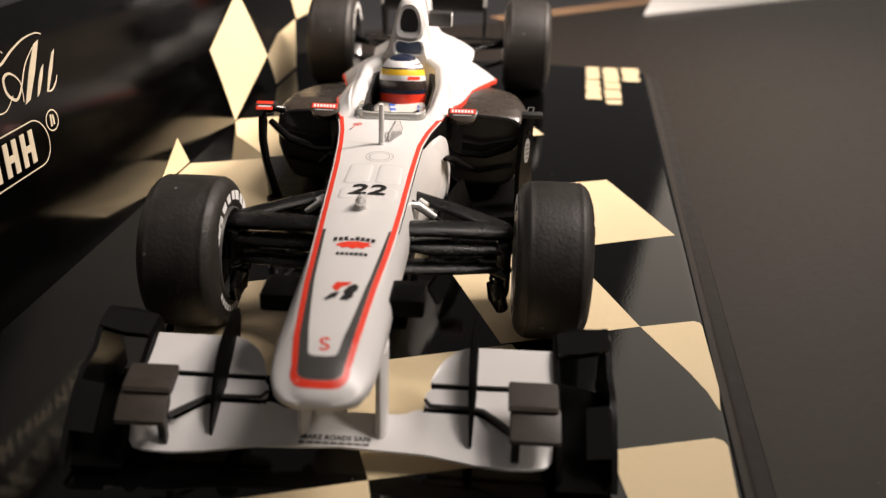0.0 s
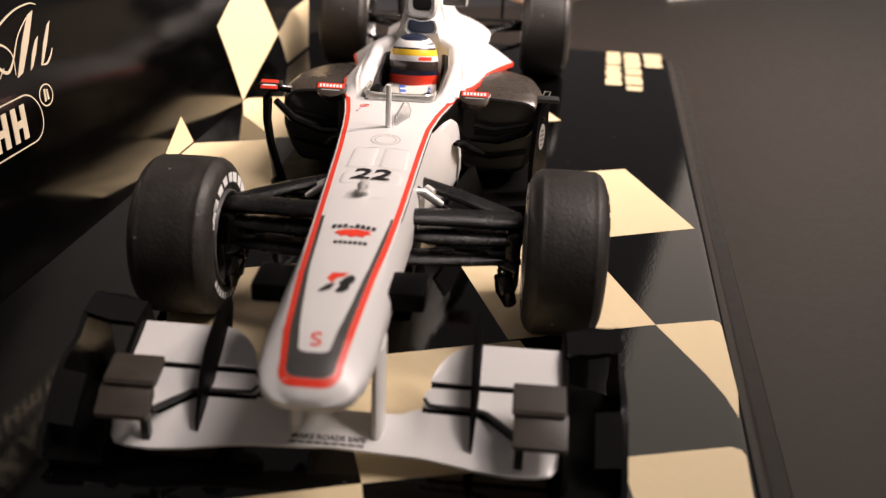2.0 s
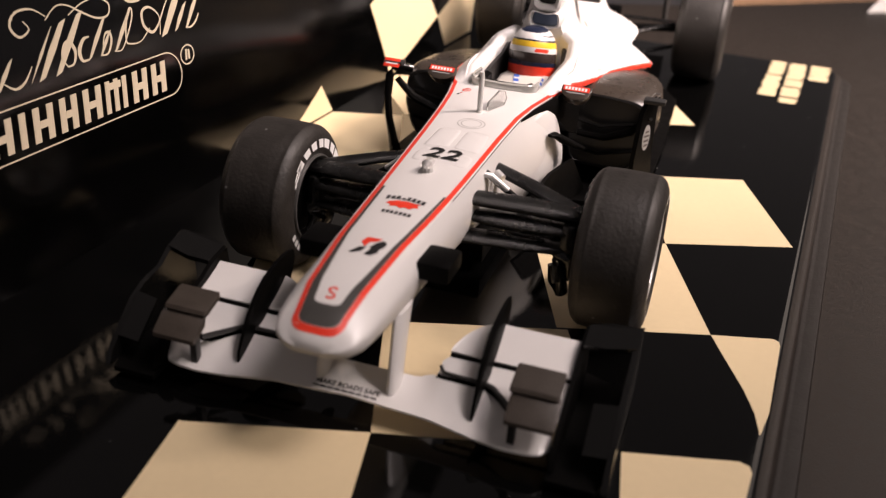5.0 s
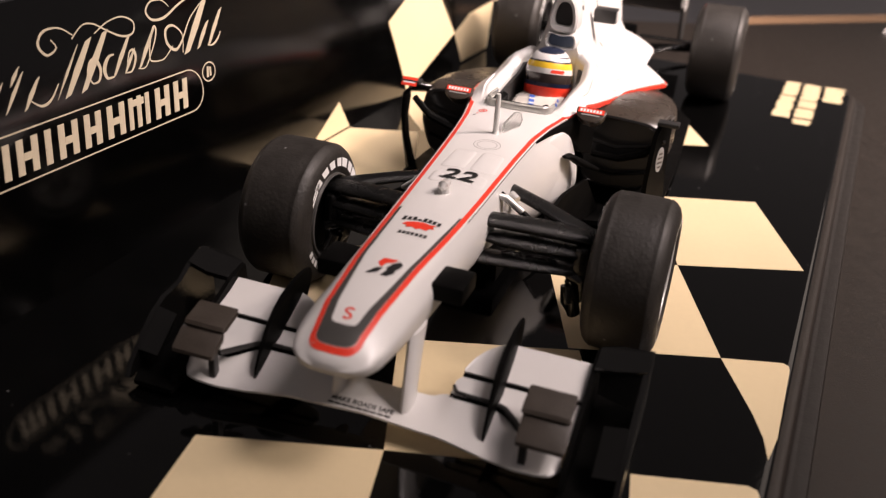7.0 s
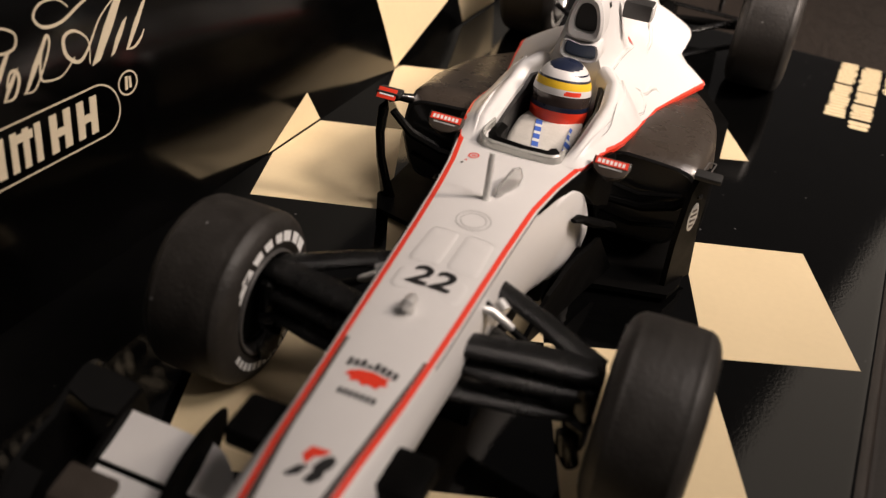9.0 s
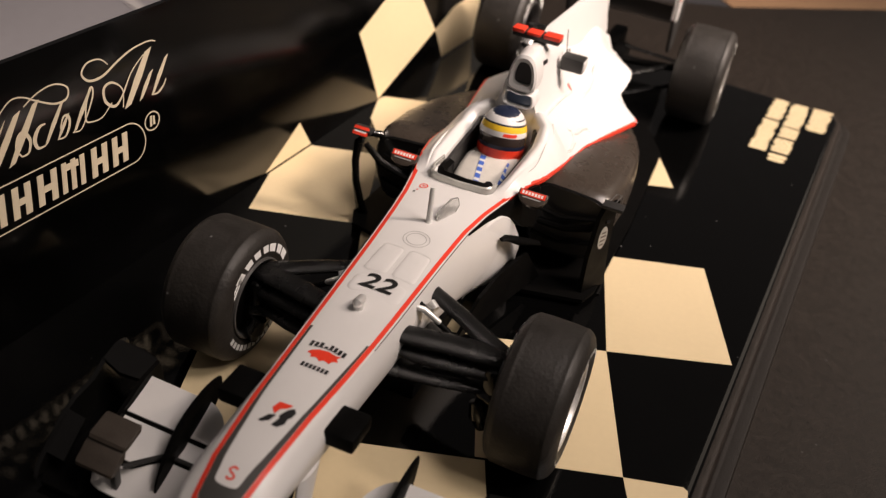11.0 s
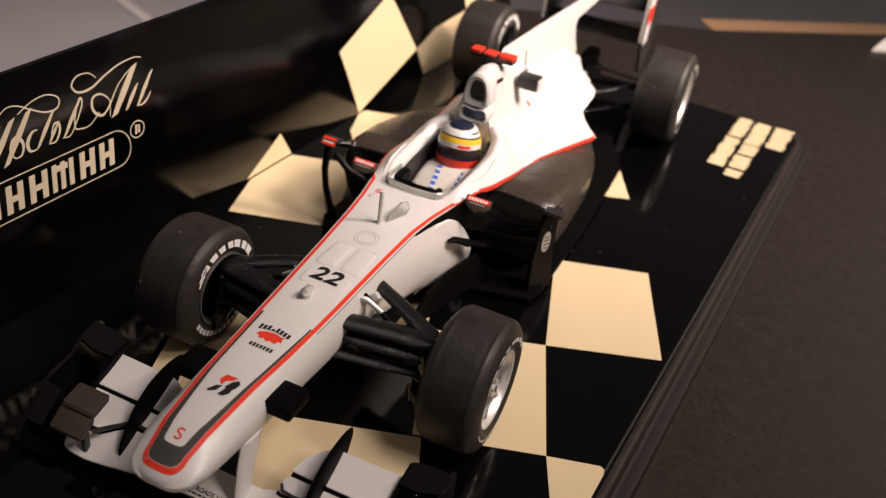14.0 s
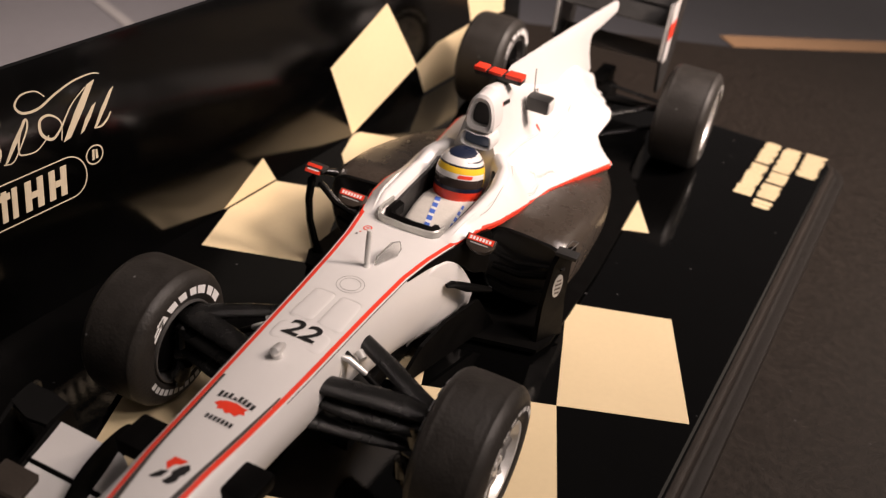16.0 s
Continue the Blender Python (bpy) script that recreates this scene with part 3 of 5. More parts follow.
# raised pads behind the number
for s in (1, -1):
    bm = bmesh.new()
    rings = []
    for d, h in ((0.0, 0.0), (0.1, 0.04), (0.28, 0.07), (0.9, 0.075)):
        r = []
        for cx, cy, a0 in ((2.12, 2.0, -90), (2.0, 5.4, 0), (0.75, 5.4, 90), (0.75, 2.0, 180)):
            for k in range(5):
                a = radians(a0 + 22.5 * k)
                x, y = s * (cx + max(0.02, 0.5 - d) * math.cos(a) - (d > 0.5) * (cx - 1.4) * 0.5), cy + max(0.02, 0.5 - d) * math.sin(a) - (d > 0.5) * (cy - 3.9) * 0.4
                r.append((x, y, tub_top(x, y) + h))
        rings.append(r)
    quads(bm, rings)
    part("raised_pad", bm, WHITE, tub)
    loops = []
    for d in (0.55, 0.6):
        loops.append([(s * (cx + d * math.cos(radians(a0 + 22.5 * k))), cy + d * math.sin(radians(a0 + 22.5 * k))) for cx, cy, a0 in ((2.12, 2.0, -90), (2.0, 5.4, 0), (0.75, 5.4, 90), (0.75, 2.0, 180)) for k in range(5)])
    top_band("panel_or_shade_line", loops[0] + loops[0][:1], loops[1] + loops[1][:1], LIGHTGREY)
# black shoulder that runs under the red line to the side pod
for s in (1, -1):
    bm = bmesh.new()
    rings = []
    for i in range(28):
        y = 12.0 + 13 * i / 27
        zt = lerp(TUB, y)[1]
        d = lerp([(12, 0.12), (15, 0.35), (17, 0.6), (18.5, 1.1), (20, 1.9), (21.5, 3.1), (23, 4.6), (26, 5.6)], y)[0]
        o = lerp([(12, 0.04), (17, 0.12), (20, 0.3), (26, 0.7)], y)[0]
        r = [(edge(y, s) + 0.3, zt - 0.5), (edge(y, s) + 0.42 + o * 0.6, zt - 0.42)]
        for q in (0.25, 0.5, 0.75, 1.0):
            z = zt - 0.5 - d * q
            r.append((max(edge(y, s) + 0.46 + o, tub_side(min(y, 24), z, s) + 0.06 + o * (1 - 0.6 * q)), z))
        r.append((edge(y, s) - 0.3, zt - 0.55 - d))
        rings.append([(s * x, y, z) for x, z in r])
    quads(bm, rings)
    part("shoulder", bm, BLACK, car, "satin black shoulder below the cockpit")
# rear end of the tub sides, below the shoulder
for s in (1, -1):
    bm = bmesh.new()
    rings = []
    for i in range(20):
        y = 15.0 + 10.1 * i / 19
        w, zt, zb, wb = lerp(TUB, y)
        xo = wb + 0.03 - 0.5 * max(0, (18.8 - y) / 3.8)
        zu = lerp([(15.0, 12.6), (16.6, 12.9), (18, 12.85), (19.5, 12.1), (21, 10.8), (22.5, 9.2), (24, 7.4), (25.1, 5.6)], y)[0]
        zm = min(6.5, zu - 0.9)
        rings.append([(s * 3.4, y, zu), (s * (xo - 0.4), y, zu - 0.02), (s * (xo - 0.1), y, zu - 0.2), (s * xo, y, zu - 0.5), (s * xo, y, zm), (s * (xo - 0.25), y, max(zb + 1, zm - 1.9)), (s * (xo - 1.0), y, zb + 0.7), (s * 3.4, y, zb)])
    quads(bm, rings)
    part("tub_flank", bm, WHITE, car)
# pitot tube, sensor pod
bm = bmesh.new()
tube(bm, [(-0.2, 11.3, 13.6), (-0.2, 11.3, 17.2), (-0.2, 11.25, 17.9)], [0.3, 0.27, 0.22], 12)
tube(bm, [(-0.2, 11.3, 13.75), (-0.2, 11.3, 14.0)], [0.4, 0.3], 12)
part("pitot_tube", bm, LIGHTGREY, car, "thin grey pitot tube")
bm = bmesh.new()
tube(bm, [(-0.2, -3.9, 13.1), (-0.2, -3.9, 13.75)], [0.55, 0.36], 12)
tube(bm, [(-0.2, -4.6, 13.85), (-0.2, -4.3, 14.0), (-0.2, -3.4, 13.95), (-0.2, -2.7, 13.75)], [0.2, 0.48, 0.42, 0.1], 12)
part("sensor_pod", bm, SILVER, car, "small silver sensor pod")
bm = bmesh.new()
plate(bm, [(0.55, 11.7, 13.7), (1.5, 14.3, 13.8), (1.55, 15.2, 14.3), (1.3, 15.3, 15.0), (1.0, 14.2, 15.3), (0.5, 12.2, 14.6)], 0.22, (-1, 0.3, 0))
part("deflector", bm, CLEAR, car, "small clear wind deflector")

# ---------------------------------------------------------------- cockpit
def fold(q, y):
    """Height of the raised pad along the cockpit side, with a soft step down to the red line."""
    c = 0.48 + 0.1 * math.sin((y - 20) * 0.42)
    g = 1 / (1 + math.exp((q - c) * 38))
    return 0.34 * g * min(1, max(0, (y - 20.5) / 4)) * math.sin(math.pi * min(1, q * 2.2 + 0.05)) if q < 0.45 else 0.34 * g * min(1, max(0, (y - 20.5) / 4))


bm = bmesh.new()
for s in (1, -1):
    rings = []
    for i in range(48):
        y = 19.8 + 16.4 * i / 47
        xr = edge(y, s) + 0.3
        zr = lerp([(19.8, 13.65), (24, 13.9), (30, 12.95), (36, 11.75), (37, 11.7)], y)[0]
        zi = lerp([(19.8, 13.85), (23, 14.4), (27, 14.45), (32, 14.6), (34, 15.6), (37, 16.6)], y)[0]
        xi = lerp([(19.8, 3.2), (23, 3.7), (31, 3.95), (34.4, 3.7), (36.2, 2.2)], y)[0]
        r = [(s * xi, y, 8.5), (s * xi, y, zi - 0.5), (s * (xi + 0.06), y, zi - 0.15), (s * (xi + 0.3), y, zi)]
        for k in range(1, 25):
            q = k / 24
            x = xi + 0.3 + (xr - xi - 0.3) * q
            r.append((s * x, y, zi + (zr - zi) * q ** 1.5 + 0.45 * math.sin(math.pi * q) * min(1, (y - 19.8) / 3) + fold(q, y)))
        r.append((s * (xr - 0.5), y, zr - 0.7))
        rings.append(r)
    quads(bm, rings, close=False, caps=False)
surround = part("cockpit_surround", bm, WHITE, car, "white padded cockpit sides")
for s in (1, -1):
    # dark lining and panel lines
    bm = bmesh.new()
    rings = []
    for i in range(18):
        y = 19.9 + 15.0 * i / 17
        xi = lerp([(19.8, 3.2), (23, 3.7), (31, 3.95), (34.4, 3.7), (36.2, 2.2)], y)[0] - 0.05
        zi = lerp([(19.8, 13.85), (23, 14.5), (27, 14.7), (32, 14.8), (34, 15.7)], y)[0] - 0.75
        rings.append([(s * xi, y, 7.5), (s * xi, y, zi), (s * (xi - 0.3), y, zi - 0.1), (s * (xi - 0.4), y, 7.5)])
    quads(bm, rings, close=True)
    part("lining", bm, SATIN, car, "black cockpit lining")
    bm = bmesh.new()
    va, vb = [], []
    for i in range(16):
        y = 22.5 + 11 * i / 15
        xi = lerp([(19.8, 3.2), (23, 3.7), (31, 3.95), (34.4, 3.7)], y)[0]
        xr = edge(y, s) + 0.3
        zr = lerp([(19.8, 13.65), (24, 13.9), (30, 12.95), (36, 11.75)], y)[0]
        zi = lerp([(19.8, 13.85), (23, 14.5), (27, 14.7), (32, 14.8), (34, 15.7)], y)[0]
        q = 0.45 + 0.12 * math.sin(i / 3.0)
        z = lambda q: zi + (zr - zi) * q ** 1.5 + 0.45 * math.sin(math.pi * q) * min(1, (y - 19.8) / 3) + 0.02
        x = lambda q: s * (xi + 0.3 + (xr - xi - 0.3) * q)
        va.append(bm.verts.new((x(q), y, z(q))))
        vb.append(bm.verts.new((x(q + 0.022), y, z(q + 0.022))))
    for i in range(15):
        bm.faces.new((va[i], va[i + 1], vb[i + 1], vb[i]))
    part("panel_or_shade_line", bm, GREYCLEAR, surround)
bm = bmesh.new()
box(bm, -3.4, 3.4, 19.9, 36, 7.0, 8.6, 0.2)
part("cockpit_floor", bm, SATIN, car, "black cockpit floor")
# wind screen rim: a grey clear band with a black inner edge
rimpath = [(-3.7, 23.4), (-3.85, 21.6), (-3.75, 20.2), (-3.2, 19.4), (-2.4, 19.15), (0, 18.95), (2.4, 19.15), (2.9, 19.35), (3.3, 19.9), (3.4, 20.9)]
bm = bmesh.new()
a, b = ribbon(rimpath, 0.32)
quads(bm, [[(*p, 13.6), (*p, 14.6), ((p[0] + q[0]) / 2, (p[1] + q[1]) / 2, 14.75), (*q, 14.6), (*q, 13.6)] for p, q in zip(a, b)])
part("wind_screen", bm, SCREEN, car, "grey clear plastic wind screen")
bm = bmesh.new()
a, b = ribbon([(-3.0, 23.6), (-3.05, 21.6), (-2.5, 20.7), (0, 20.4), (2.2, 20.6), (2.6, 21.4)], 1.1)
quads(bm, [[(*p, 13.0), (*p, 14.1), ((p[0] + q[0]) / 2, (p[1] + q[1]) / 2, 14.35), (*q, 14.1), (*q, 13.0)] for p, q in zip(a, b)])
part("cockpit_edge", bm, BLACK, car, "black padded cockpit edge")

# ---------------------------------------------------------------- engine cover
# y, half width, edge height, shoulder height, air box height over it, its half width
COVER = [(36, 7.68, 11.75, 16.4, 6.7, 1.9), (38.5, 7.95, 11.3, 16.4, 6.9, 2.1), (42, 8.2, 10.9, 16.0, 6.6, 2.2), (50, 9.7, 9.6, 14.6, 5.2, 2.0), (58, 11.2, 8.1, 12.8, 4.0, 1.8), (60.4, 11.6, 7.6, 12.3, 3.8, 1.8), (61.2, 10.2, 8.2, 12.2, 3.7, 1.8), (63.5, 8.6, 8.4, 11.8, 3.5, 1.7), (66.0, 7.4, 8.6, 11.5, 3.4, 1.7), (67.2, 7.7, 9.2, 11.8, 3.4, 1.8), (70.0, 7.8, 9.6, 12.0, 3.2, 1.8), (73.0, 7.2, 9.5, 11.9, 3.0, 1.8), (75.5, 6.2, 9.0, 11.2, 2.8, 1.6), (80, 4.4, 7.4, 9.4, 2.4, 1.3), (86, 3.4, 6.0, 7.2, 2.2, 1.0)]


def cover_z(x, y):
    xr, zr, zs, hump, wh = lerp(COVER, y)
    s = min(1.0, abs(x) / xr)
    return zr + (zs - zr) * (1 - s ** 2.0) + hump * math.exp(-(abs(x) / wh) ** 3.2)


bm = bmesh.new()
rings = []
for i in range(90):
    y = 36 + 50 * i / 89
    xr, zr = lerp(COVER, y)[:2]
    r = [(-xr + 1.3, y, zr - 1.2)]
    for k in range(-24, 25):
        x = xr * math.copysign(abs(k / 24) ** 1.35, k)
        r.append((x, y, cover_z(x, y)))
    r.append((xr - 1.3, y, zr - 1.2))
    rings.append(r)
quads(bm, rings)
cover = part("engine_cover", bm, WHITE, car, "white engine cover with a tall fin")
for s in (1, -1):
    bm = bmesh.new()
    va, vb, vc = [], [], []
    for i in range(34):
        y = 19.5 + 41.1 * i / 33
        w = 0.42 + 0.2 * min(1, (y - 19.5) / 5) + 0.75 * max(0, (y - 52) / 8.6) ** 1.5
        if y < 36:
            x = edge(y, s) + 0.27 + 0.09 * min(1, (y - 19.5) / 4)
            f = min(1, (y - 19.5) / 3.5)
            z = f * lerp([(19.8, 13.65), (24, 13.9), (30, 12.95), (36, 11.75)], y)[0] + (1 - f) * (tub_top(s * (edge(y, s) - 0.1), min(y, 20.0)) + 0.02)
        else:
            x, z = lerp(COVER, y)[:2]
            x += 0.06
        va.append(bm.verts.new((s * (x - w), y, z + 0.03 + (0.07 + w * 0.45) * min(1, (y - 19.5) / 4))))
        vb.append(bm.verts.new((s * x, y, z + 0.03 + 0.03 * min(1, (y - 19.5) / 4))))
        vc.append(bm.verts.new((s * (x - 0.05), y, z - 0.4)))
    for i in range(33):
        bm.faces.new((va[i], va[i + 1], vb[i + 1], vb[i]))
        bm.faces.new((vb[i], vb[i + 1], vc[i + 1], vc[i]))
    part("red_line", bm, RED, cover)
for s in (1, -1):
    for line in ([(4.7, 50.8), (4.5, 54), (4.3, 57), (3.4, 63), (2.4, 68)], [(3.3, 50.2), (3.2, 46.5), (3.2, 42.7), (3.25, 39), (3.3, 36.5)],
                 [(6.2, 40), (6.7, 41.8), (6.9, 43.8), (7.2, 45), (7.6, 45.3)], [(6.9, 36.2), (7.2, 38), (7.0, 40), (6.2, 40.8), (5.6, 40)]):
        bm = bmesh.new()
        tube(bm, [(s * x, y, cover_z(x, y) - 0.08) for x, y in line], [0.05, 0.2, 0.24, 0.2, 0.05], 10)
        part("fold", bm, WHITE, cover)
        # thin grey line beside the fold puts its soft shade into colour
        bm = bmesh.new()
        tube(bm, [(s * (x + 0.24), y, cover_z(x + 0.24, y) + 0.005) for x, y in line], [0.01, 0.03, 0.035, 0.03, 0.01], 6)
        part("panel_or_shade_line", bm, GREYCLEAR, cover)


def cover_side(y, z):
    """Where the flank of the cover stands at a height."""
    a, b = 0.0, lerp(COVER, y)[0]
    for _ in range(40):
        m = (a + b) / 2
        a, b = (m, b) if cover_z(m, y) > z else (a, m)
    return a + 0.05


for y0, y1, z0, z1, mat in ((38.4, 39.2, 21.0, 21.5, RED), (39.3, 40.0, 20.9, 21.4, INK), (40.1, 40.7, 20.8, 21.3, INK), (40.8, 41.4, 20.7, 21.2, INK), (50.2, 50.9, 14.0, 14.7, RED)):
    bm = bmesh.new()
    bm.faces.new([bm.verts.new((cover_side(y, z), y, z)) for y, z in ((y0, z0), (y1, z0), (y1, z1), (y0, z1))])
    part("print_bar", bm, mat, cover, smooth=False)
bm = bmesh.new()
rings = []
fin = [(40, 21.0), (45.2, 23.6), (60, 22.5), (75, 21.2), (92.6, 19.7), (93.5, 19.2), (93.4, 18.0), (86, 17.9), (80.2, 18.0), (79.4, 17.2), (80.4, 14.8), (83.0, 11.6), (82, 7), (64, 9), (50, 14)]
for x, g in ((-0.32, 0.0), (-0.26, 0.0), (0.26, 0.0), (0.32, 0.0)):
    rings.append([(x, y, z - (0.12 if abs(x) > 0.3 else 0)) for y, z in fin])
quads(bm, rings)
part("shark_fin", bm, WHITE, cover, "tall white engine cover fin")


def lip(pts, y, w, depth):
    """A rounded frame round an opening in the plane of y."""
    cx = sum(p[0] for p in pts) / len(pts)
    cz = sum(p[1] for p in pts) / len(pts)
    rings = []
    for sc, dy in ((1.0, depth), (1.0, 0.0), (1 - w * 0.4, -0.28), (1 - w, -0.1), (1 - w * 1.1, 0.8)):
        rings.append([(cx + (x - cx) * sc, y + dy, cz + (z - cz) * sc) for x, z in pts])
    return rings


def smooth_loop(pts, n=4):
    out = []
    m = len(pts)
    for i in range(m):
        p0, p1, p2, p3 = (Vector((*pts[(i + k - 1) % m], 0)) for k in range(4))
        for k in range(n):
            t = k / n
            q = 0.5 * ((2 * p1) + (p2 - p0) * t + (2 * p0 - 5 * p1 + 4 * p2 - p3) * t * t + (3 * p1 - p0 - 3 * p2 + p3) * t ** 3)
            out.append((q.x, q.y))
    return out


mouth = smooth_loop([(-1.45, 19.2), (0, 18.95), (1.45, 19.2), (1.75, 20.6), (1.35, 22.5), (0.6, 23.4), (-0.6, 23.4), (-1.35, 22.5), (-1.75, 20.6)])
bm = bmesh.new()
mouth = [(x + 0.4, z - 0.1) for x, z in mouth]
quads(bm, lip(mouth, 35.3, 0.36, 2.5), caps=False)
airbox = part("air_intake", bm, WHITE, car, "white air intake with a dark mouth")
bm = bmesh.new()
bm.faces.new([bm.verts.new((0.4 + (x - 0.4) * 0.7, 35.85, 21.0 + (z - 21.0) * 0.7)) for x, z in mouth])
part("mouth", bm, INK, airbox, "dark intake mouth", smooth=False)
slot = smooth_loop([(-1.75, 17.3), (0, 17.0), (1.75, 17.3), (1.6, 18.9), (0, 18.75), (-1.6, 18.9)])
bm = bmesh.new()
slot = [(x * 1.05 + 0.4, z - 0.1) for x, z in slot]
quads(bm, lip(slot, 35.2, 0.2, 2.0), caps=False)
part("lower_lip", bm, WHITE, airbox)
# This flat face carries the bluish shade inside the slot as its colour.
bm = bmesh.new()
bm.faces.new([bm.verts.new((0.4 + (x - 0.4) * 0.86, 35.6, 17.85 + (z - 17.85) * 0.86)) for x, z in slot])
part("lower_slot", bm, INTAKESHADE, airbox, "blue-grey face that stands for the shade in the lower slot", smooth=False)
# roll hoop camera: black bar with red blocks
bm = bmesh.new()
box(bm, -3.4, 2.5, 41.3, 43.2, 22.9, 23.7, 0.25)
box(bm, -0.7, 0.7, 41.6, 43.4, 22.2, 23.2, 0.15)
tcam = part("camera_bar", bm, SATIN, car, "black roll hoop camera bar with red blocks")
for x0, x1, h in ((-3.45, -1.95, 0.2), (-1.6, 0.1, 0.08), (0.5, 2.55, 0.2)):
    bm = bmesh.new()
    box(bm, x0, x1, 41.2, 42.9, 23.45, 23.75 + h, 0.12)
    part("red_block", bm, RED, tcam)
# dark housing and wire on the flank
bm = bmesh.new()
box(bm, 2.0, 5.0, 46.0, 48.2, 18.2, 20.0, 0.3, None)
house = part("side_housing", bm, SATIN, car, "small black housing on the engine cover")
bm = bmesh.new()
box(bm, 4.8, 5.12, 46.1, 48.1, 18.3, 19.8, 0.12)
part("bracket", bm, WHITE, house)
bm = bmesh.new()
tube(bm, [(2.0, 49.6, 18.0), (1.5, 50.4, 20.0), (1.1, 51.2, 21.6)], 0.07, 6)
tube(bm, [(1.8, 51.4, 17.2), (1.6, 50.8, 19.0), (2.0, 50.2, 19.6), (2.3, 50.4, 17.8)], 0.08, 6)
part("aerial", bm, GREYBOX, car, "thin grey wire aerial")

# ---------------------------------------------------------------- side pods, floor, vanes
# y, inner x, outer x, bottom, top at the inner edge, top at the outer edge
POD = [(29.5, 5.6, 14.4, 3.2, 11.6, 11.0), (30.5, 5.6, 14.9, 2.6, 12.1, 11.6), (32, 5.6, 15.1, 2.2, 12.3, 11.9), (38, 5.6, 15.3, 1.6, 11.7, 11.2), (46, 5.6, 14.8, 1.2, 10.4, 9.8), (54, 5.6, 13.6, 1.1, 8.9, 7.8), (60.5, 5.4, 11.7, 1.1, 7.5, 6.2), (66, 5.0, 9.4, 1.1, 6.6, 5.2), (74, 3.0, 6.2, 1.1, 5.0, 4.0)]


def pod_ring(y, s):
    xi, xo, zb, zi, zo = lerp(POD, y)
    out = []
    for k in range(28):
        a = math.tau * k / 28
        c, q = math.cos(a), math.sin(a)
        px = math.copysign(abs(c) ** 0.42, c)
        pz = math.copysign(abs(q) ** 0.42, q)
        zt = zi + (zo - zi) * (px + 1) / 2
        x = xi + (xo - xi) * (px + 1) / 2
        z = zb + (zt - zb) * (pz + 1) / 2
        if pz < 0:
            x -= (xo - xi) * 0.12 * (px + 1) / 2 * abs(pz)
        out.append((s * x, y, z))
    return out


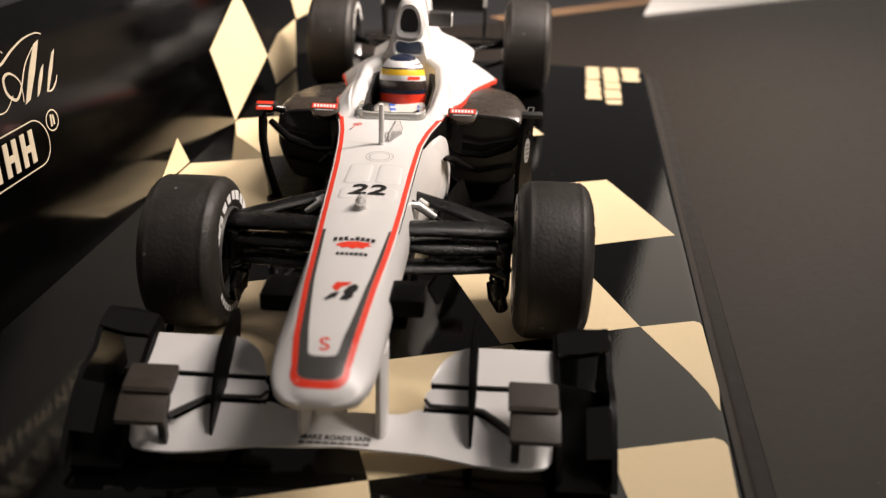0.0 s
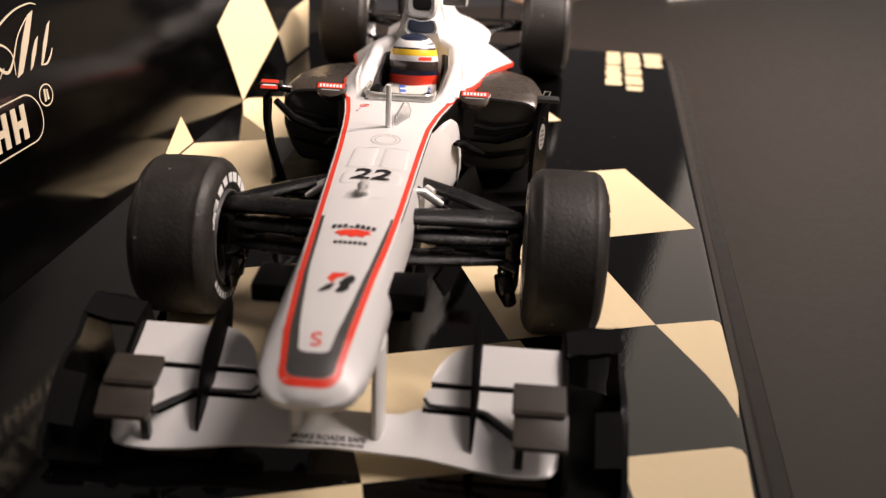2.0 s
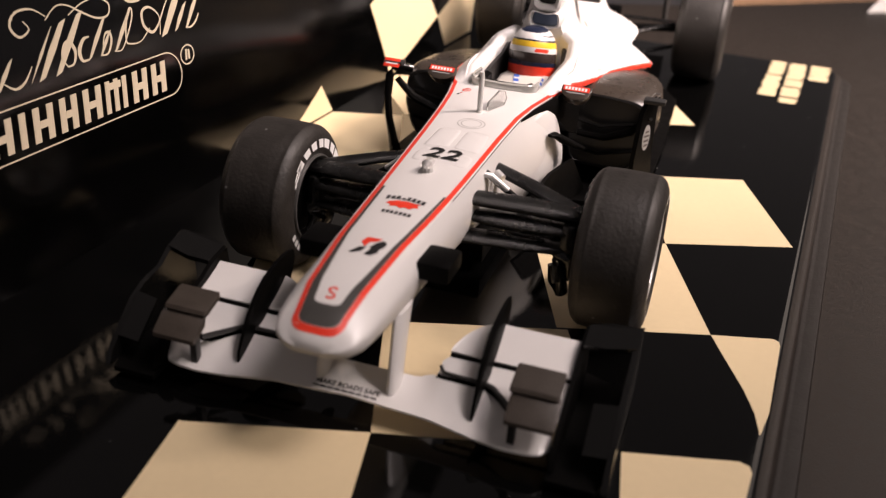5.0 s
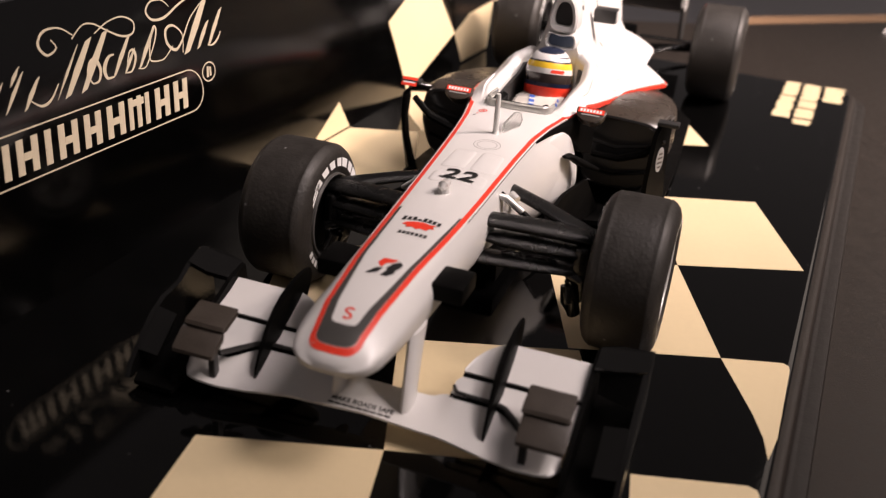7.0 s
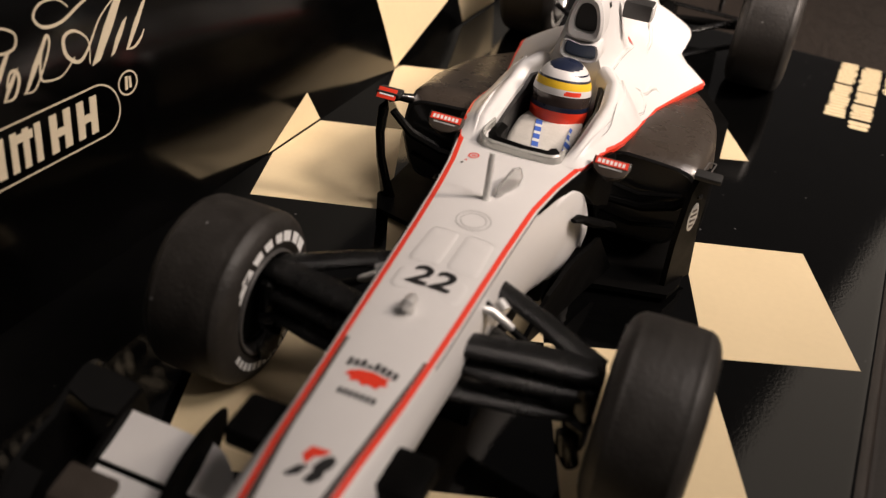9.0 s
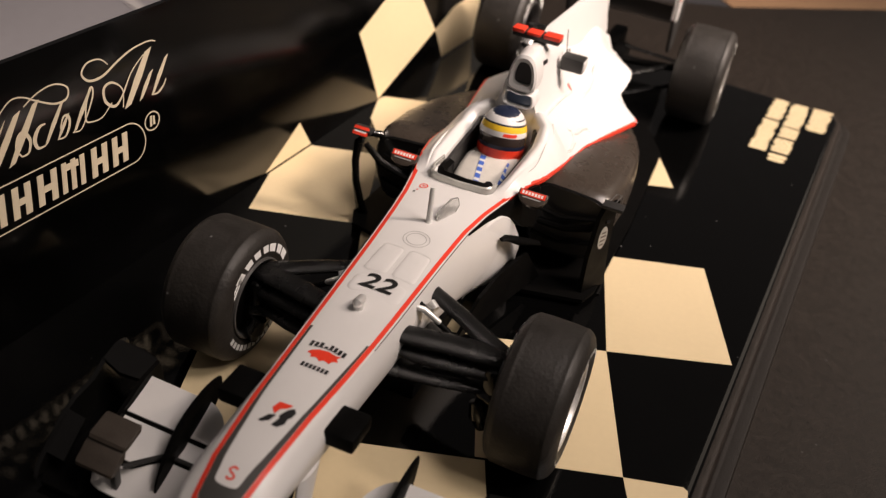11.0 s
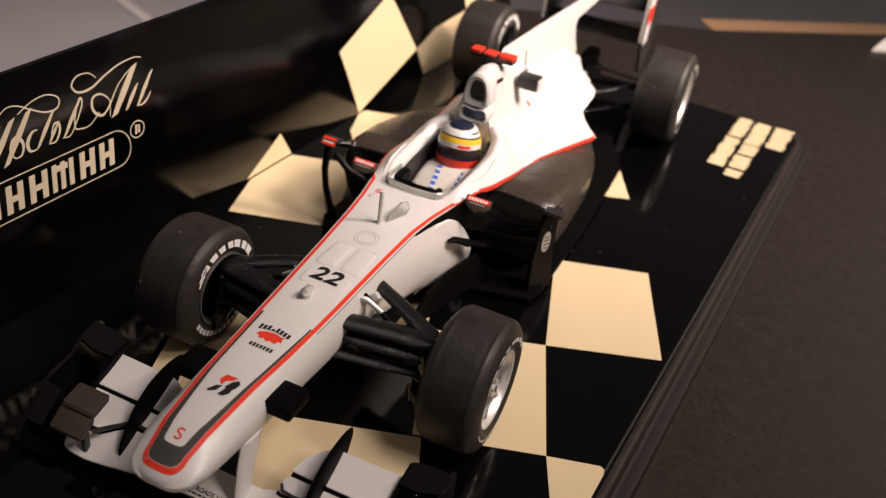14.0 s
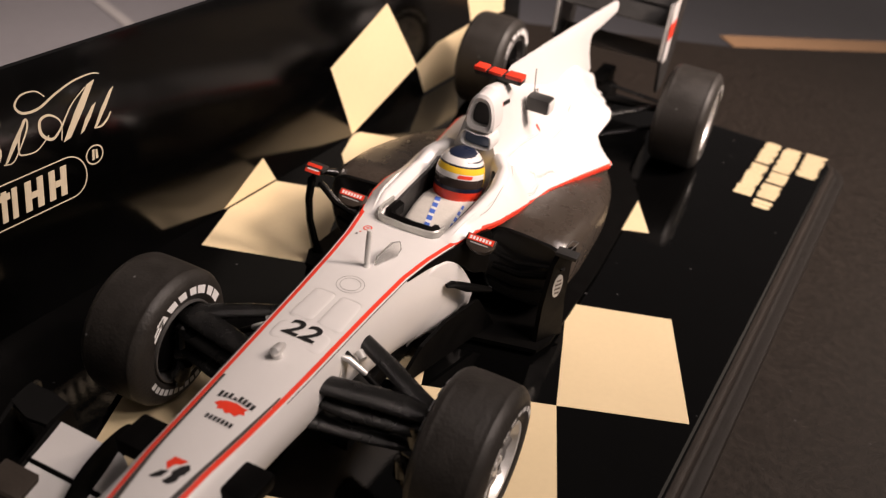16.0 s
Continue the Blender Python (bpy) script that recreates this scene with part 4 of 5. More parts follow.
for s in (1, -1):
    bm = bmesh.new()
    quads(bm, [pod_ring(y, s) for y in [29.5, 29.9, 30.4, 31, 32, 34, 36, 38, 41, 44, 47, 50, 53, 56, 59, 62, 65, 68, 71, 74]], caps=False)
    pod = part("sidepod", bm, PODBLACK, car, "satin black side pod")
    bm = bmesh.new()
    r0 = pod_ring(30.2, s)
    cx, cz = sum(p[0] for p in r0) / 28, sum(p[2] for p in r0) / 28
    quads(bm, [[(cx + (x - cx) * f, y, cz + (z - cz) * f) for x, _, z in r0] for f, y in ((0.98, 29.6), (0.93, 29.5), (0.88, 29.9), (0.84, 33.5))])
    part("inlet", bm, INK, pod, "dark radiator inlet")
    bm = bmesh.new()
    tube(bm, [(s * 6.4, 28.6, 8.8), (s * 9.5, 28.9, 8.2), (s * 13.4, 29.2, 8.9)], 0.35, 8, 0.6)
    tube(bm, [(s * 6.4, 28.6, 5.4), (s * 9.5, 28.9, 4.8), (s * 13.4, 29.2, 5.6)], 0.3, 8, 0.6)
    part("inlet_vane", bm, BLACK, pod)
    # turning vane in front of the pod, with its arm
    bm = bmesh.new()
    if s < 0:
        tube(bm, [(-15.4, 27.2, 12.6), (-15.75, 26.7, 11.0), (-15.8, 26.3, 8.6), (-15.5, 26.2, 6.0), (-15.1, 26.6, 3.4), (-14.9, 27.4, 1.0)], [0.6, 0.55, 0.5, 0.5, 0.6, 0.9], 12, 0.6)
        tube(bm, [(-15.5, 27.2, 11.9), (-14.6, 27.8, 12.0), (-13.8, 28.8, 11.6)], [0.45, 0.4, 0.5], 10)
    else:
        plate(bm, [(15.7 - 0.5 * (28.6 - y), y, z) for y, z in ((25.8, 0.9), (25.6, 6), (26.0, 11.2), (26.6, 12.5), (28.6, 12.7), (28.4, 11), (28.6, 6), (29.4, 0.9))], 0.5, (-s, 0, 0))
    tube(bm, [(s * 15.0, 27.3, 10.6), (s * 13.2, 28.0, 8.4), (s * 10.2, 28.8, 7.0), (s * 7.0, 28.4, 7.2)], [0.4, 0.5, 0.5, 0.4], 8)
    vane = part("turning_vane", bm, GLOSSBLACK if s < 0 else BLACK, car, "black turning vane")
    bm = bmesh.new()
    box(bm, 0, 2.4, 0, 1.5, 0, 0.5, 0.2, Matrix.Translation((s * 15.3 - 1.2, 26.2, 12.4)))
    vm = part("vane_cap", bm, SATIN, vane)
    if s < 0:
        bm = bmesh.new()
        box(bm, 0, 1.9, 0, 1.1, 0, 0.08, 0.02, Matrix.Translation((s * 15.3 - 1.0, 25.95, 12.3)) @ Matrix.Rotation(radians(48), 4, "X"))
        lab = part("red_label", bm, RED, vane)
        bm = bmesh.new()
        box(bm, 0.2, 1.7, 0.35, 0.6, 0.07, 0.1, 0.0, Matrix.Translation((s * 15.3 - 1.0, 25.95, 12.3)) @ Matrix.Rotation(radians(48), 4, "X"))
        part("print_bar", bm, TYREWHITE, vane, smooth=False)
    else:
        bm = bmesh.new()
        plate(bm, [(15.74 - 0.5 * (1.5 + 0.62 * math.cos(k * math.tau / 24)), 27.1 - 0.62 * math.cos(k * math.tau / 24), 8.3 + 1.5 * math.sin(k * math.tau / 24)) for k in range(24)], 0.05, (-1, 0, 0))
        part("oval_emblem", bm, GREYCLEAR, vane, "pale oval emblem", smooth=False)
        for q, (dz, hw) in enumerate(((0.7, 0.3), (0.2, 0.42), (-0.35, 0.4), (-0.9, 0.28))):
            bm = bmesh.new()
            plate(bm, [(15.77 - 0.5 * (1.5 - u), 27.1 + u, 8.3 + dz + v) for u, v in ((-hw, -0.12), (hw, -0.12), (hw, 0.12), (-hw, 0.12))], 0.02, (-1, 0, 0))
            part("print_bar", bm, GREYBOX, vane, smooth=False)
        bm = bmesh.new()
        slot_axis = [(15.0, 27.4), (15.3, 29.6)]
        for d in (-0.32, 0.32):
            tube(bm, [(x + d, y - d * 0.1, 12.75) for x, y in slot_axis], 0.06, 6)
        for x, y in slot_axis:
            tube(bm, [(x - 0.32, y, 12.75), (x + 0.32, y, 12.75)], 0.06, 6)
        part("slot_frame", bm, RIM, vane, "thin bright slot frame")
    # driver's mirror: half-round housing with a label laid on its sloping face
    tilt = Matrix.Translation((s * 7.5, 21.0, 14.25)) @ Matrix.Rotation(radians(38), 4, "X")
    bm = bmesh.new()
    rings = []
    outline = [(-1.6, 0.75), (-1.65, 0.2), (-1.4, -0.45), (-0.8, -0.9), (0, -1.05), (0.8, -0.9), (1.4, -0.45), (1.65, 0.2), (1.6, 0.75)]
    for d, w in ((-1.6, 0.55), (-1.1, 0.85), (-0.25, 1.0), (0.0, 0.97), (0.06, 0.85)):
        rings.append([tilt @ Vector((px * w, pz * w, d)) for px, pz in outline])
    quads(bm, rings)
    tube(bm, [(s * 6.2, 21.8, 13.2), (s * 5.2, 22.0, 12.6)], 0.3, 8)
    mir = part("wing_mirror", bm, PODBLACK, car, "dark half-round wing mirror with a red label")
    bm = bmesh.new()
    box(bm, -1.4, 1.4, 0.0, 0.62, 0.06, 0.1, 0.0, tilt)
    part("red_label", bm, RED, mir, smooth=False)
    for k in range(7):
        bm = bmesh.new()
        box(bm, -1.2 + 0.35 * k, -0.97 + 0.35 * k, 0.12, 0.48, 0.1, 0.115, 0.0, tilt)
        part("print_bar", bm, TYREWHITE, mir, smooth=False)
    bm = bmesh.new()
    box(bm, -1.0, 1.0, -0.28, -0.14, 0.07, 0.085, 0.0, tilt)
    part("print_bar", bm, GREYCLEAR, mir, smooth=False)
bm = bmesh.new()
plate(bm, [(-15.9, 27, 1.1), (-14.8, 24.5, 1.1), (-5, 22, 1.1), (5, 22, 1.1), (14.8, 24.5, 1.1), (15.6, 27, 1.1), (15.9, 45, 1.1), (15.4, 66, 1.1), (11.6, 74, 1.1), (10.6, 90, 1.1), (-10.6, 90, 1.1), (-11.6, 74, 1.1), (-14.4, 66, 1.1), (-15.2, 45, 1.1)], 0.5)
part("undertray", bm, BLACK, car, "flat black undertray")
bm = bmesh.new()
box(bm, -3.2, 3.2, 4, 24, 1.0, 3.4, 0.4)
box(bm, -4.6, 4.6, 17, 24, 1.2, 5.2, 0.6)
part("splitter", bm, BLACK, car, "black splitter under the tub")
for s in (1, -1):
    bm = bmesh.new()
    plate(bm, [(s * 4.6, 10, 1.4), (s * 5.6, 13, 5.4), (s * 6.2, 17, 6.2), (s * 7.4, 23, 6.0), (s * 8.6, 26, 1.4)], 0.4, (s, 0, 0))
    tube(bm, [(s * 5.9, 17.6, 10.2), (s * 6.3, 18.4, 10.1), (s * 7.0, 20.2, 9.0), (s * 8.4, 24.0, 7.0)], [0.3, 0.55, 0.75, 0.5], 12, 0.6)
    part("bargeboard", bm, BLACK, car, "black bargeboard")

# ---------------------------------------------------------------- front wing
def sheet(bm, stations, mat=0):
    """A thin curved aerofoil: (x, front y, front z, back y, back z, thickness, sag) from one end to the other."""
    rings = []
    for x, y0, z0, y1, z1, th, sag in stations:
        top = []
        for k in range(9):
            q = k / 8
            top.append((x, y0 + (y1 - y0) * q, z0 + (z1 - z0) * q - sag * 4 * q * (1 - q)))
        low = [(px, py, pz - th * math.sin(math.pi * min(1, max(0.12, (i + 0.6) / 9)))) for i, (px, py, pz) in enumerate(top)]
        rings.append(top + low[::-1])
    quads(bm, rings, mat=mat)


wing = empty("front_wing")
wing.parent = car
wing.matrix_basis = Matrix.Translation((0.00045, 0, 0)) @ Matrix.Diagonal((0.972, 1, 1, 1))
wing["label"] = "white front wing with black endplates"


def main_station(x):
    ax = abs(x)
    yle = lerp([(0, -21.9), (3.4, -22.1), (6.5, -22.2), (9.5, -22.6), (12.5, -23.15), (14.4, -23.1), (15.3, -22.8), (15.8, -22.1)], ax)[0]
    zle = lerp([(0, 2.2), (6, 2.1), (10, 1.8), (15.8, 2.0)], ax)[0]
    yte = lerp([(0, -18.9), (4.6, -18.9), (5.6, -18.6), (6.2, -19.1), (10.0, -19.2), (11.0, -19.7), (12.4, -20.9), (15.8, -21.2)], ax)[0]
    zte = lerp([(0, 3.1), (4.6, 3.1), (6.2, 3.7), (10.0, 3.75), (12.4, 3.3), (15.8, 3.3)], ax)[0]
    return yle, zle, yte, zte


def main_z(x, y):
    yle, zle, yte, zte = main_station(x)
    q = min(1, max(0, (y - yle) / (yte - yle)))
    return zle + (zte - zle) * q - 0.12 * 4 * q * (1 - q)


bm = bmesh.new()
sheet(bm, [(x, *main_station(x), 0.45, 0.12) for x in [-15.8 + 31.6 * i / 60 for i in range(61)]])
part("main_plane", bm, WHITE, wing)
lettering("MAKE ROADS SAFE", 0.62, (-0.35, -21.2), wing, INK, "slogan", stretch=1.0, bold=0.014, surface=main_z, off=0.05)
for k in range(9):
    bm = bmesh.new()
    x = -3.1 + 0.6 * k
    bm.faces.new([bm.verts.new((px, py, main_z(px, py) + 0.05)) for px, py in ((x, -21.78), (x + 0.5, -21.78), (x + 0.5, -21.6), (x, -21.6))])
    part("print_bar", bm, INK, wing, smooth=False)
for s in (1, -1):
    bm = bmesh.new()
    st = []
    for i in range(26):
        x = 6.1 + 9.9 * i / 25
        yle = lerp([(6.0, -18.7), (6.4, -18.95), (10.0, -19.0), (11, -19.4), (12.4, -20.6), (16, -20.9)], x)[0]
        zle = lerp([(6.0, 3.8), (10.0, 3.95), (12.4, 3.55), (16, 3.55)], x)[0]
        yte = lerp([(6.0, -17.9), (6.5, -17.4), (16, -17.3)], x)[0]
        st.append((s * x, yle, zle, yte, lerp([(6.0, 4.2), (6.5, 4.5), (16, 4.5)], x)[0], 0.3, 0.06))
    sheet(bm, st)
    part("lower_flap", bm, WHITE, wing)
    bm = bmesh.new()
    st = []
    for i in range(30):
        x = 6.45 + 9.55 * (i / 29) ** 1.3
        yte = lerp([(6.45, -16.7), (6.6, -16.3), (6.9, -15.6), (7.4, -14.9), (8.0, -14.35), (8.7, -13.95), (9.5, -13.75), (16, -13.5)], x)[0]
        f = (yte + 16.95) / 3.4
        st.append((s * x, -16.98, 4.75, yte, 4.75 + 1.15 * f + 0.25 * lerp([(6.4, 0.0), (9.3, 1.0), (16, 0.0)], x)[0] * f, 0.3, 0.1))
    sheet(bm, st)
    part("upper_flap", bm, WHITE, wing)
    # black strips laid in the slots to stand for the shade there
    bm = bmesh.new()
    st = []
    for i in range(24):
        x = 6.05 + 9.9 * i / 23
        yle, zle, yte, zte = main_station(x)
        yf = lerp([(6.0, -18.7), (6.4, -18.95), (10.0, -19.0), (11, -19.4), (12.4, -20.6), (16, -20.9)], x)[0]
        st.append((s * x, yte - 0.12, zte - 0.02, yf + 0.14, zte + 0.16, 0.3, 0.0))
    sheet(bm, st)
    part("slot_shade", bm, BLACK, wing)
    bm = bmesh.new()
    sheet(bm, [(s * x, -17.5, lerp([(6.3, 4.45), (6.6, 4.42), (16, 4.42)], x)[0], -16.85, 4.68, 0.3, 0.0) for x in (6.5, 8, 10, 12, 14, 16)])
    part("slot_shade", bm, BLACK, wing)
    # black lens-shaped strake
    bm = bmesh.new()
    blade = smooth_loop([(-21.6, 2.2), (-20.5, 4.6), (-18.0, 7.0), (-14.8, 8.0), (-12.3, 7.9), (-12.0, 6.9), (-13.4, 5.0), (-16.8, 3.1), (-20.0, 2.0)], 3)
    rings = []
    for x, sc in ((-0.36, 0.82), (-0.2, 0.97), (0.2, 0.97), (0.36, 0.82)):
        rings.append([(s * 9.7 + x * max(0.3, 1 - abs((y + 16.6) / 5.4) ** 2), -17 + (y + 17) * (0.94 + 0.06 * sc), 4.9 + (z - 4.9) * sc) for y, z in blade])
    quads(bm, rings)
    part("strake", bm, BLACK, wing, "black lens-shaped strake")
    # stacked winglet: folded plate on a foot
    bm = bmesh.new()
    for prof, x0, x1 in (([(-19.3, 6.75), (-21.55, 6.2), (-21.75, 5.95), (-21.6, 5.75), (-21.3, 5.75), (-19.4, 6.3)], 12.35, 16.0), ([(-21.2, 5.9), (-21.9, 5.62), (-23.35, 4.55), (-23.4, 4.25), (-23.1, 4.1), (-21.5, 4.95)], 12.5, 16.15)):
        rings = []
        for x, sc in ((x0, 0.9), (x0 + 0.12, 1.0), (x1 - 0.12, 1.0), (x1, 0.9)):
            cy0, cz0 = sum(q[0] for q in prof) / 6, sum(q[1] for q in prof) / 6
            rings.append([(s * x, cy0 + (y - cy0) * sc, cz0 + (z - cz0) * sc) for y, z in prof])
        quads(bm, rings)
    part("winglet", bm, GREYBOX, wing, "dark grey folded winglet", angle=25)
    bm = bmesh.new()
    box(bm, s * 13.0 - 0.3, s * 13.0 + 0.3, -22.7, -22.0, 2.1, 4.8, 0.12)
    tube(bm, [(s * 12.8, -21.6, 3.9), (s * 11.6, -20.3, 3.95), (s * 10.6, -19.3, 4.0), (s * 9.8, -19.0, 4.0), (s * 7.8, -18.95, 4.0), (s * 6.5, -18.75, 3.95), (s * 6.1, -18.2, 4.1)], [0.28, 0.27, 0.25, 0.22, 0.2, 0.18, 0.14], 8, 0.7)
    part("winglet_foot", bm, SATIN, wing)
    bm = bmesh.new()
    plate(bm, [(s * 16.05, -23.4, 1.2), (s * 16.05, -22.4, 3.0), (s * 16.05, -19, 4.4), (s * 16.05, -14.4, 6.3), (s * 16.05, -12.2, 6.6), (s * 16.05, -11.4, 1.2)], 0.4, (s, 0, 0))
    plate(bm, [(s * 16.0, -24.0, 0.9), (s * 19.6, -24.0, 0.9), (s * 20.4, -22.0, 0.9), (s * 20.4, -12.4, 1.5), (s * 16.0, -11.0, 1.7)], 0.4)
    part("endplate", bm, BLACK, wing, "black endplate with an outer footplate")
    bm = bmesh.new()
    plate(bm, [(s * 20.0, y, z) for y, z in ((-24.0, 0.9), (-23.5, 2.0), (-22.2, 3.2), (-20.2, 4.9), (-18.6, 5.6), (-16.2, 5.9), (-14.6, 6.9), (-12.7, 7.4), (-11.6, 7.1), (-11.2, 1.4))], 0.45, (s, 0, 0))
    part("outer_fin", bm, GLOSSBLACK, wing, "tall black outer fin")
    bm = bmesh.new()
    plate(bm, [(s * 18.2, -22.6, 2.7), (s * 19.98, -22.6, 2.9), (s * 19.98, -19.6, 5.3), (s * 18.2, -19.6, 5.0)], 0.4, (0, 0.5, -0.8))
    part("ramp", bm, GLOSSBLACK, wing)
    bm = bmesh.new()
    plate(bm, [(s * 16.3, -14.8, 6.5), (s * 18.0, -15.3, 6.9), (s * 20.3, -14.6, 7.0), (s * 20.35, -12.4, 7.5), (s * 18.0, -12.2, 7.3), (s * 16.3, -12.2, 6.8)], 0.4)
    part("upper_blade", bm, GLOSSBLACK, wing)
    # white pillars under the nose
    bm = bmesh.new()
    rings = []
    for z, y0, y1, x, h in ((2.4, -21.1, -18.6, 2.95, 0.55), (3.4, -21.0, -18.5, 2.95, 0.5), (6.0, -20.5, -17.7, 2.9, 0.48), (8.6, -19.8, -16.6, 2.8, 0.5)):
        rings.append([(s * x + h * math.cos(a), (y0 + y1) / 2 + (y1 - y0) / 2 * math.sin(a), z) for a in [math.tau * k / 16 for k in range(16)]])
    quads(bm, rings)
    part("pillar", bm, WHITE, wing)
    # camera pods on the nose
    bm = bmesh.new()
    box(bm, s * 4.75 - 1.35, s * 4.75 + 1.35, -16.8, -13.4, 10.1, 11.6, 0.35)
    part("nose_camera_pod", bm, BLACK, car, "matt black camera pod on the nose")

# ---------------------------------------------------------------- wheels
def arc_block(r0, r1, a0, a1, x, sk=0.0):
    pts = []
    for r, a in ((r0, a0), (r0, a1), (r1, a1 + sk), (r1, a0 + sk)):
        pts.append((x, r * math.cos(radians(a)), r * math.sin(radians(a))))
    return pts


def wheel(name, x, y, r, width, side, label):
    w = empty(name)
    w.parent = car
    w.matrix_basis = pose(x * MM, y * MM, r * MM)
    w["label"] = label
    h = width / 2
    o = side  # outer side
    bm = bmesh.new()
    half = [(0.55, 0.58), (0.2, 0.61), (0.03, 0.67), (0.0, 0.75), (0.12, 0.84), (0.35, 0.915), (0.62, 0.958), (0.9, 0.981), (1.02, 0.991), (1.12, 0.994), (1.24, 0.99), (1.6, 0.996)]
    prof = [(-h + d, r * q) for d, q in half] + [(-h * 0.3, r), (h * 0.3, r)] + [(h - d, r * q) for d, q in half[::-1]]
    lathe(bm, prof, 80)
    part("tyre", bm, RUBBER, w, "worn black rubber slick tyre")
    bm = bmesh.new()
    lathe(bm, [(-o * (h - 0.5), r * 0.6), (-o * (h - 0.25), r * 0.59), (-o * (h - 0.3), r * 0.56), (-o * (h - 1.2), r * 0.54), (o * (h - 2.6), r * 0.5), (o * (h - 2.7), r * 0.12)], 56)
    part("rim_barrel", bm, RIM, w, "dull metal rim")
    bm = bmesh.new()
    lathe(bm, [(-o * (h - 0.3), r * 0.61), (-o * (h + 0.02), r * 0.605), (-o * (h + 0.05), r * 0.585), (-o * (h - 0.1), r * 0.565), (-o * (h - 0.5), r * 0.56)], 56)
    part("rim_lip", bm, RIM, w, "dull grey inner rim lip")
    bm = bmesh.new()
    lathe(bm, [(o * (h - 0.5), r * 0.6), (o * (h - 0.22), r * 0.585), (o * (h - 0.3), r * 0.55), (o * (h - 0.9), r * 0.53), (o * (h - 1.3), r * 0.47), (o * (h - 1.2), r * 0.3), (o * (h - 0.9), r * 0.16), (o * (h - 0.6), r * 0.13), (o * (h - 0.5), r * 0.05)], 56)
    part("rim", bm, SILVER, w, "polished silver rim")
    for k in range(7):
        bm = bmesh.new()
        a = math.tau * k / 7
        c, s_ = math.cos(a), math.sin(a)
        tube(bm, [(o * (h - 0.75), c * r * 0.14, s_ * r * 0.14), (o * (h - 0.95), c * r * 0.32, s_ * r * 0.32), (o * (h - 1.0), c * r * 0.5, s_ * r * 0.5)], [0.3, 0.24, 0.32], 6)
        part("spoke", bm, RIM, w)
    # brake drum inside
    bm = bmesh.new()
    lathe(bm, [(-o * (h - 0.9), r * 0.1), (-o * (h - 0.9), r * 0.44), (-o * (h - 1.2), r * 0.5), (-o * (h - 3.2), r * 0.5)], 40)
    part("brake_drum", bm, BLACK, w, "black brake drum")
    # plain blocks of the tyre maker's print, on both flanks
    for f in (o, -o):
        xo = f * (h + 0.015)
        thin = 0.028 if f == o else 0.0
        name_run = [(118 - 15.6 * k - (2 if k else 0), (12.5, 12, 11, 10, 13, 11, 13)[k], 0.7, 0.82, 3) for k in range(7)]
        small_run = [(203 + 8.9 * k, 6.4, 0.70, 0.785, 0) for k in range(11)]
        stripe_run = [(128, 22, 0.7, 0.735, -3), (125, 19, 0.75, 0.785, -3)]
        for a0, da, r0, r1, sk in name_run + small_run + stripe_run:
            bm = bmesh.new()
            for q in range(3):
                bm.faces.new([bm.verts.new(p) for p in arc_block(r * (r0 + thin), r * (r1 - thin), a0 + da * q / 3, a0 + da * (q + 1) / 3, xo, sk)])
            bmesh.ops.remove_doubles(bm, verts=bm.verts[:], dist=0.001)
            part("print_block", bm, TYREWHITE if f != o and (r1 > 0.79 or da > 15) else LIGHTGREY, w, smooth=False)
    return w


for s in (1, -1):
    fx, fy, fr, fw = (16.43, 0.4, 7.15, 6.6) if s > 0 else (-15.98, -0.4, 6.9, 7.0)
    wheel("front_wheel", fx, fy, fr, fw, s, "front wheel with a black slick tyre")
    wheel("rear_wheel", s * 16.5, 84.0, 7.6, 7.8, s, "wide rear wheel with a black slick tyre")

# ---------------------------------------------------------------- suspension
def arm(name, pts, rad, mat=CARBON, flat=0.55, label=""):
    bm = bmesh.new()
    tube(bm, pts, rad, 16, flat)
    return part(name, bm, mat, car, label)


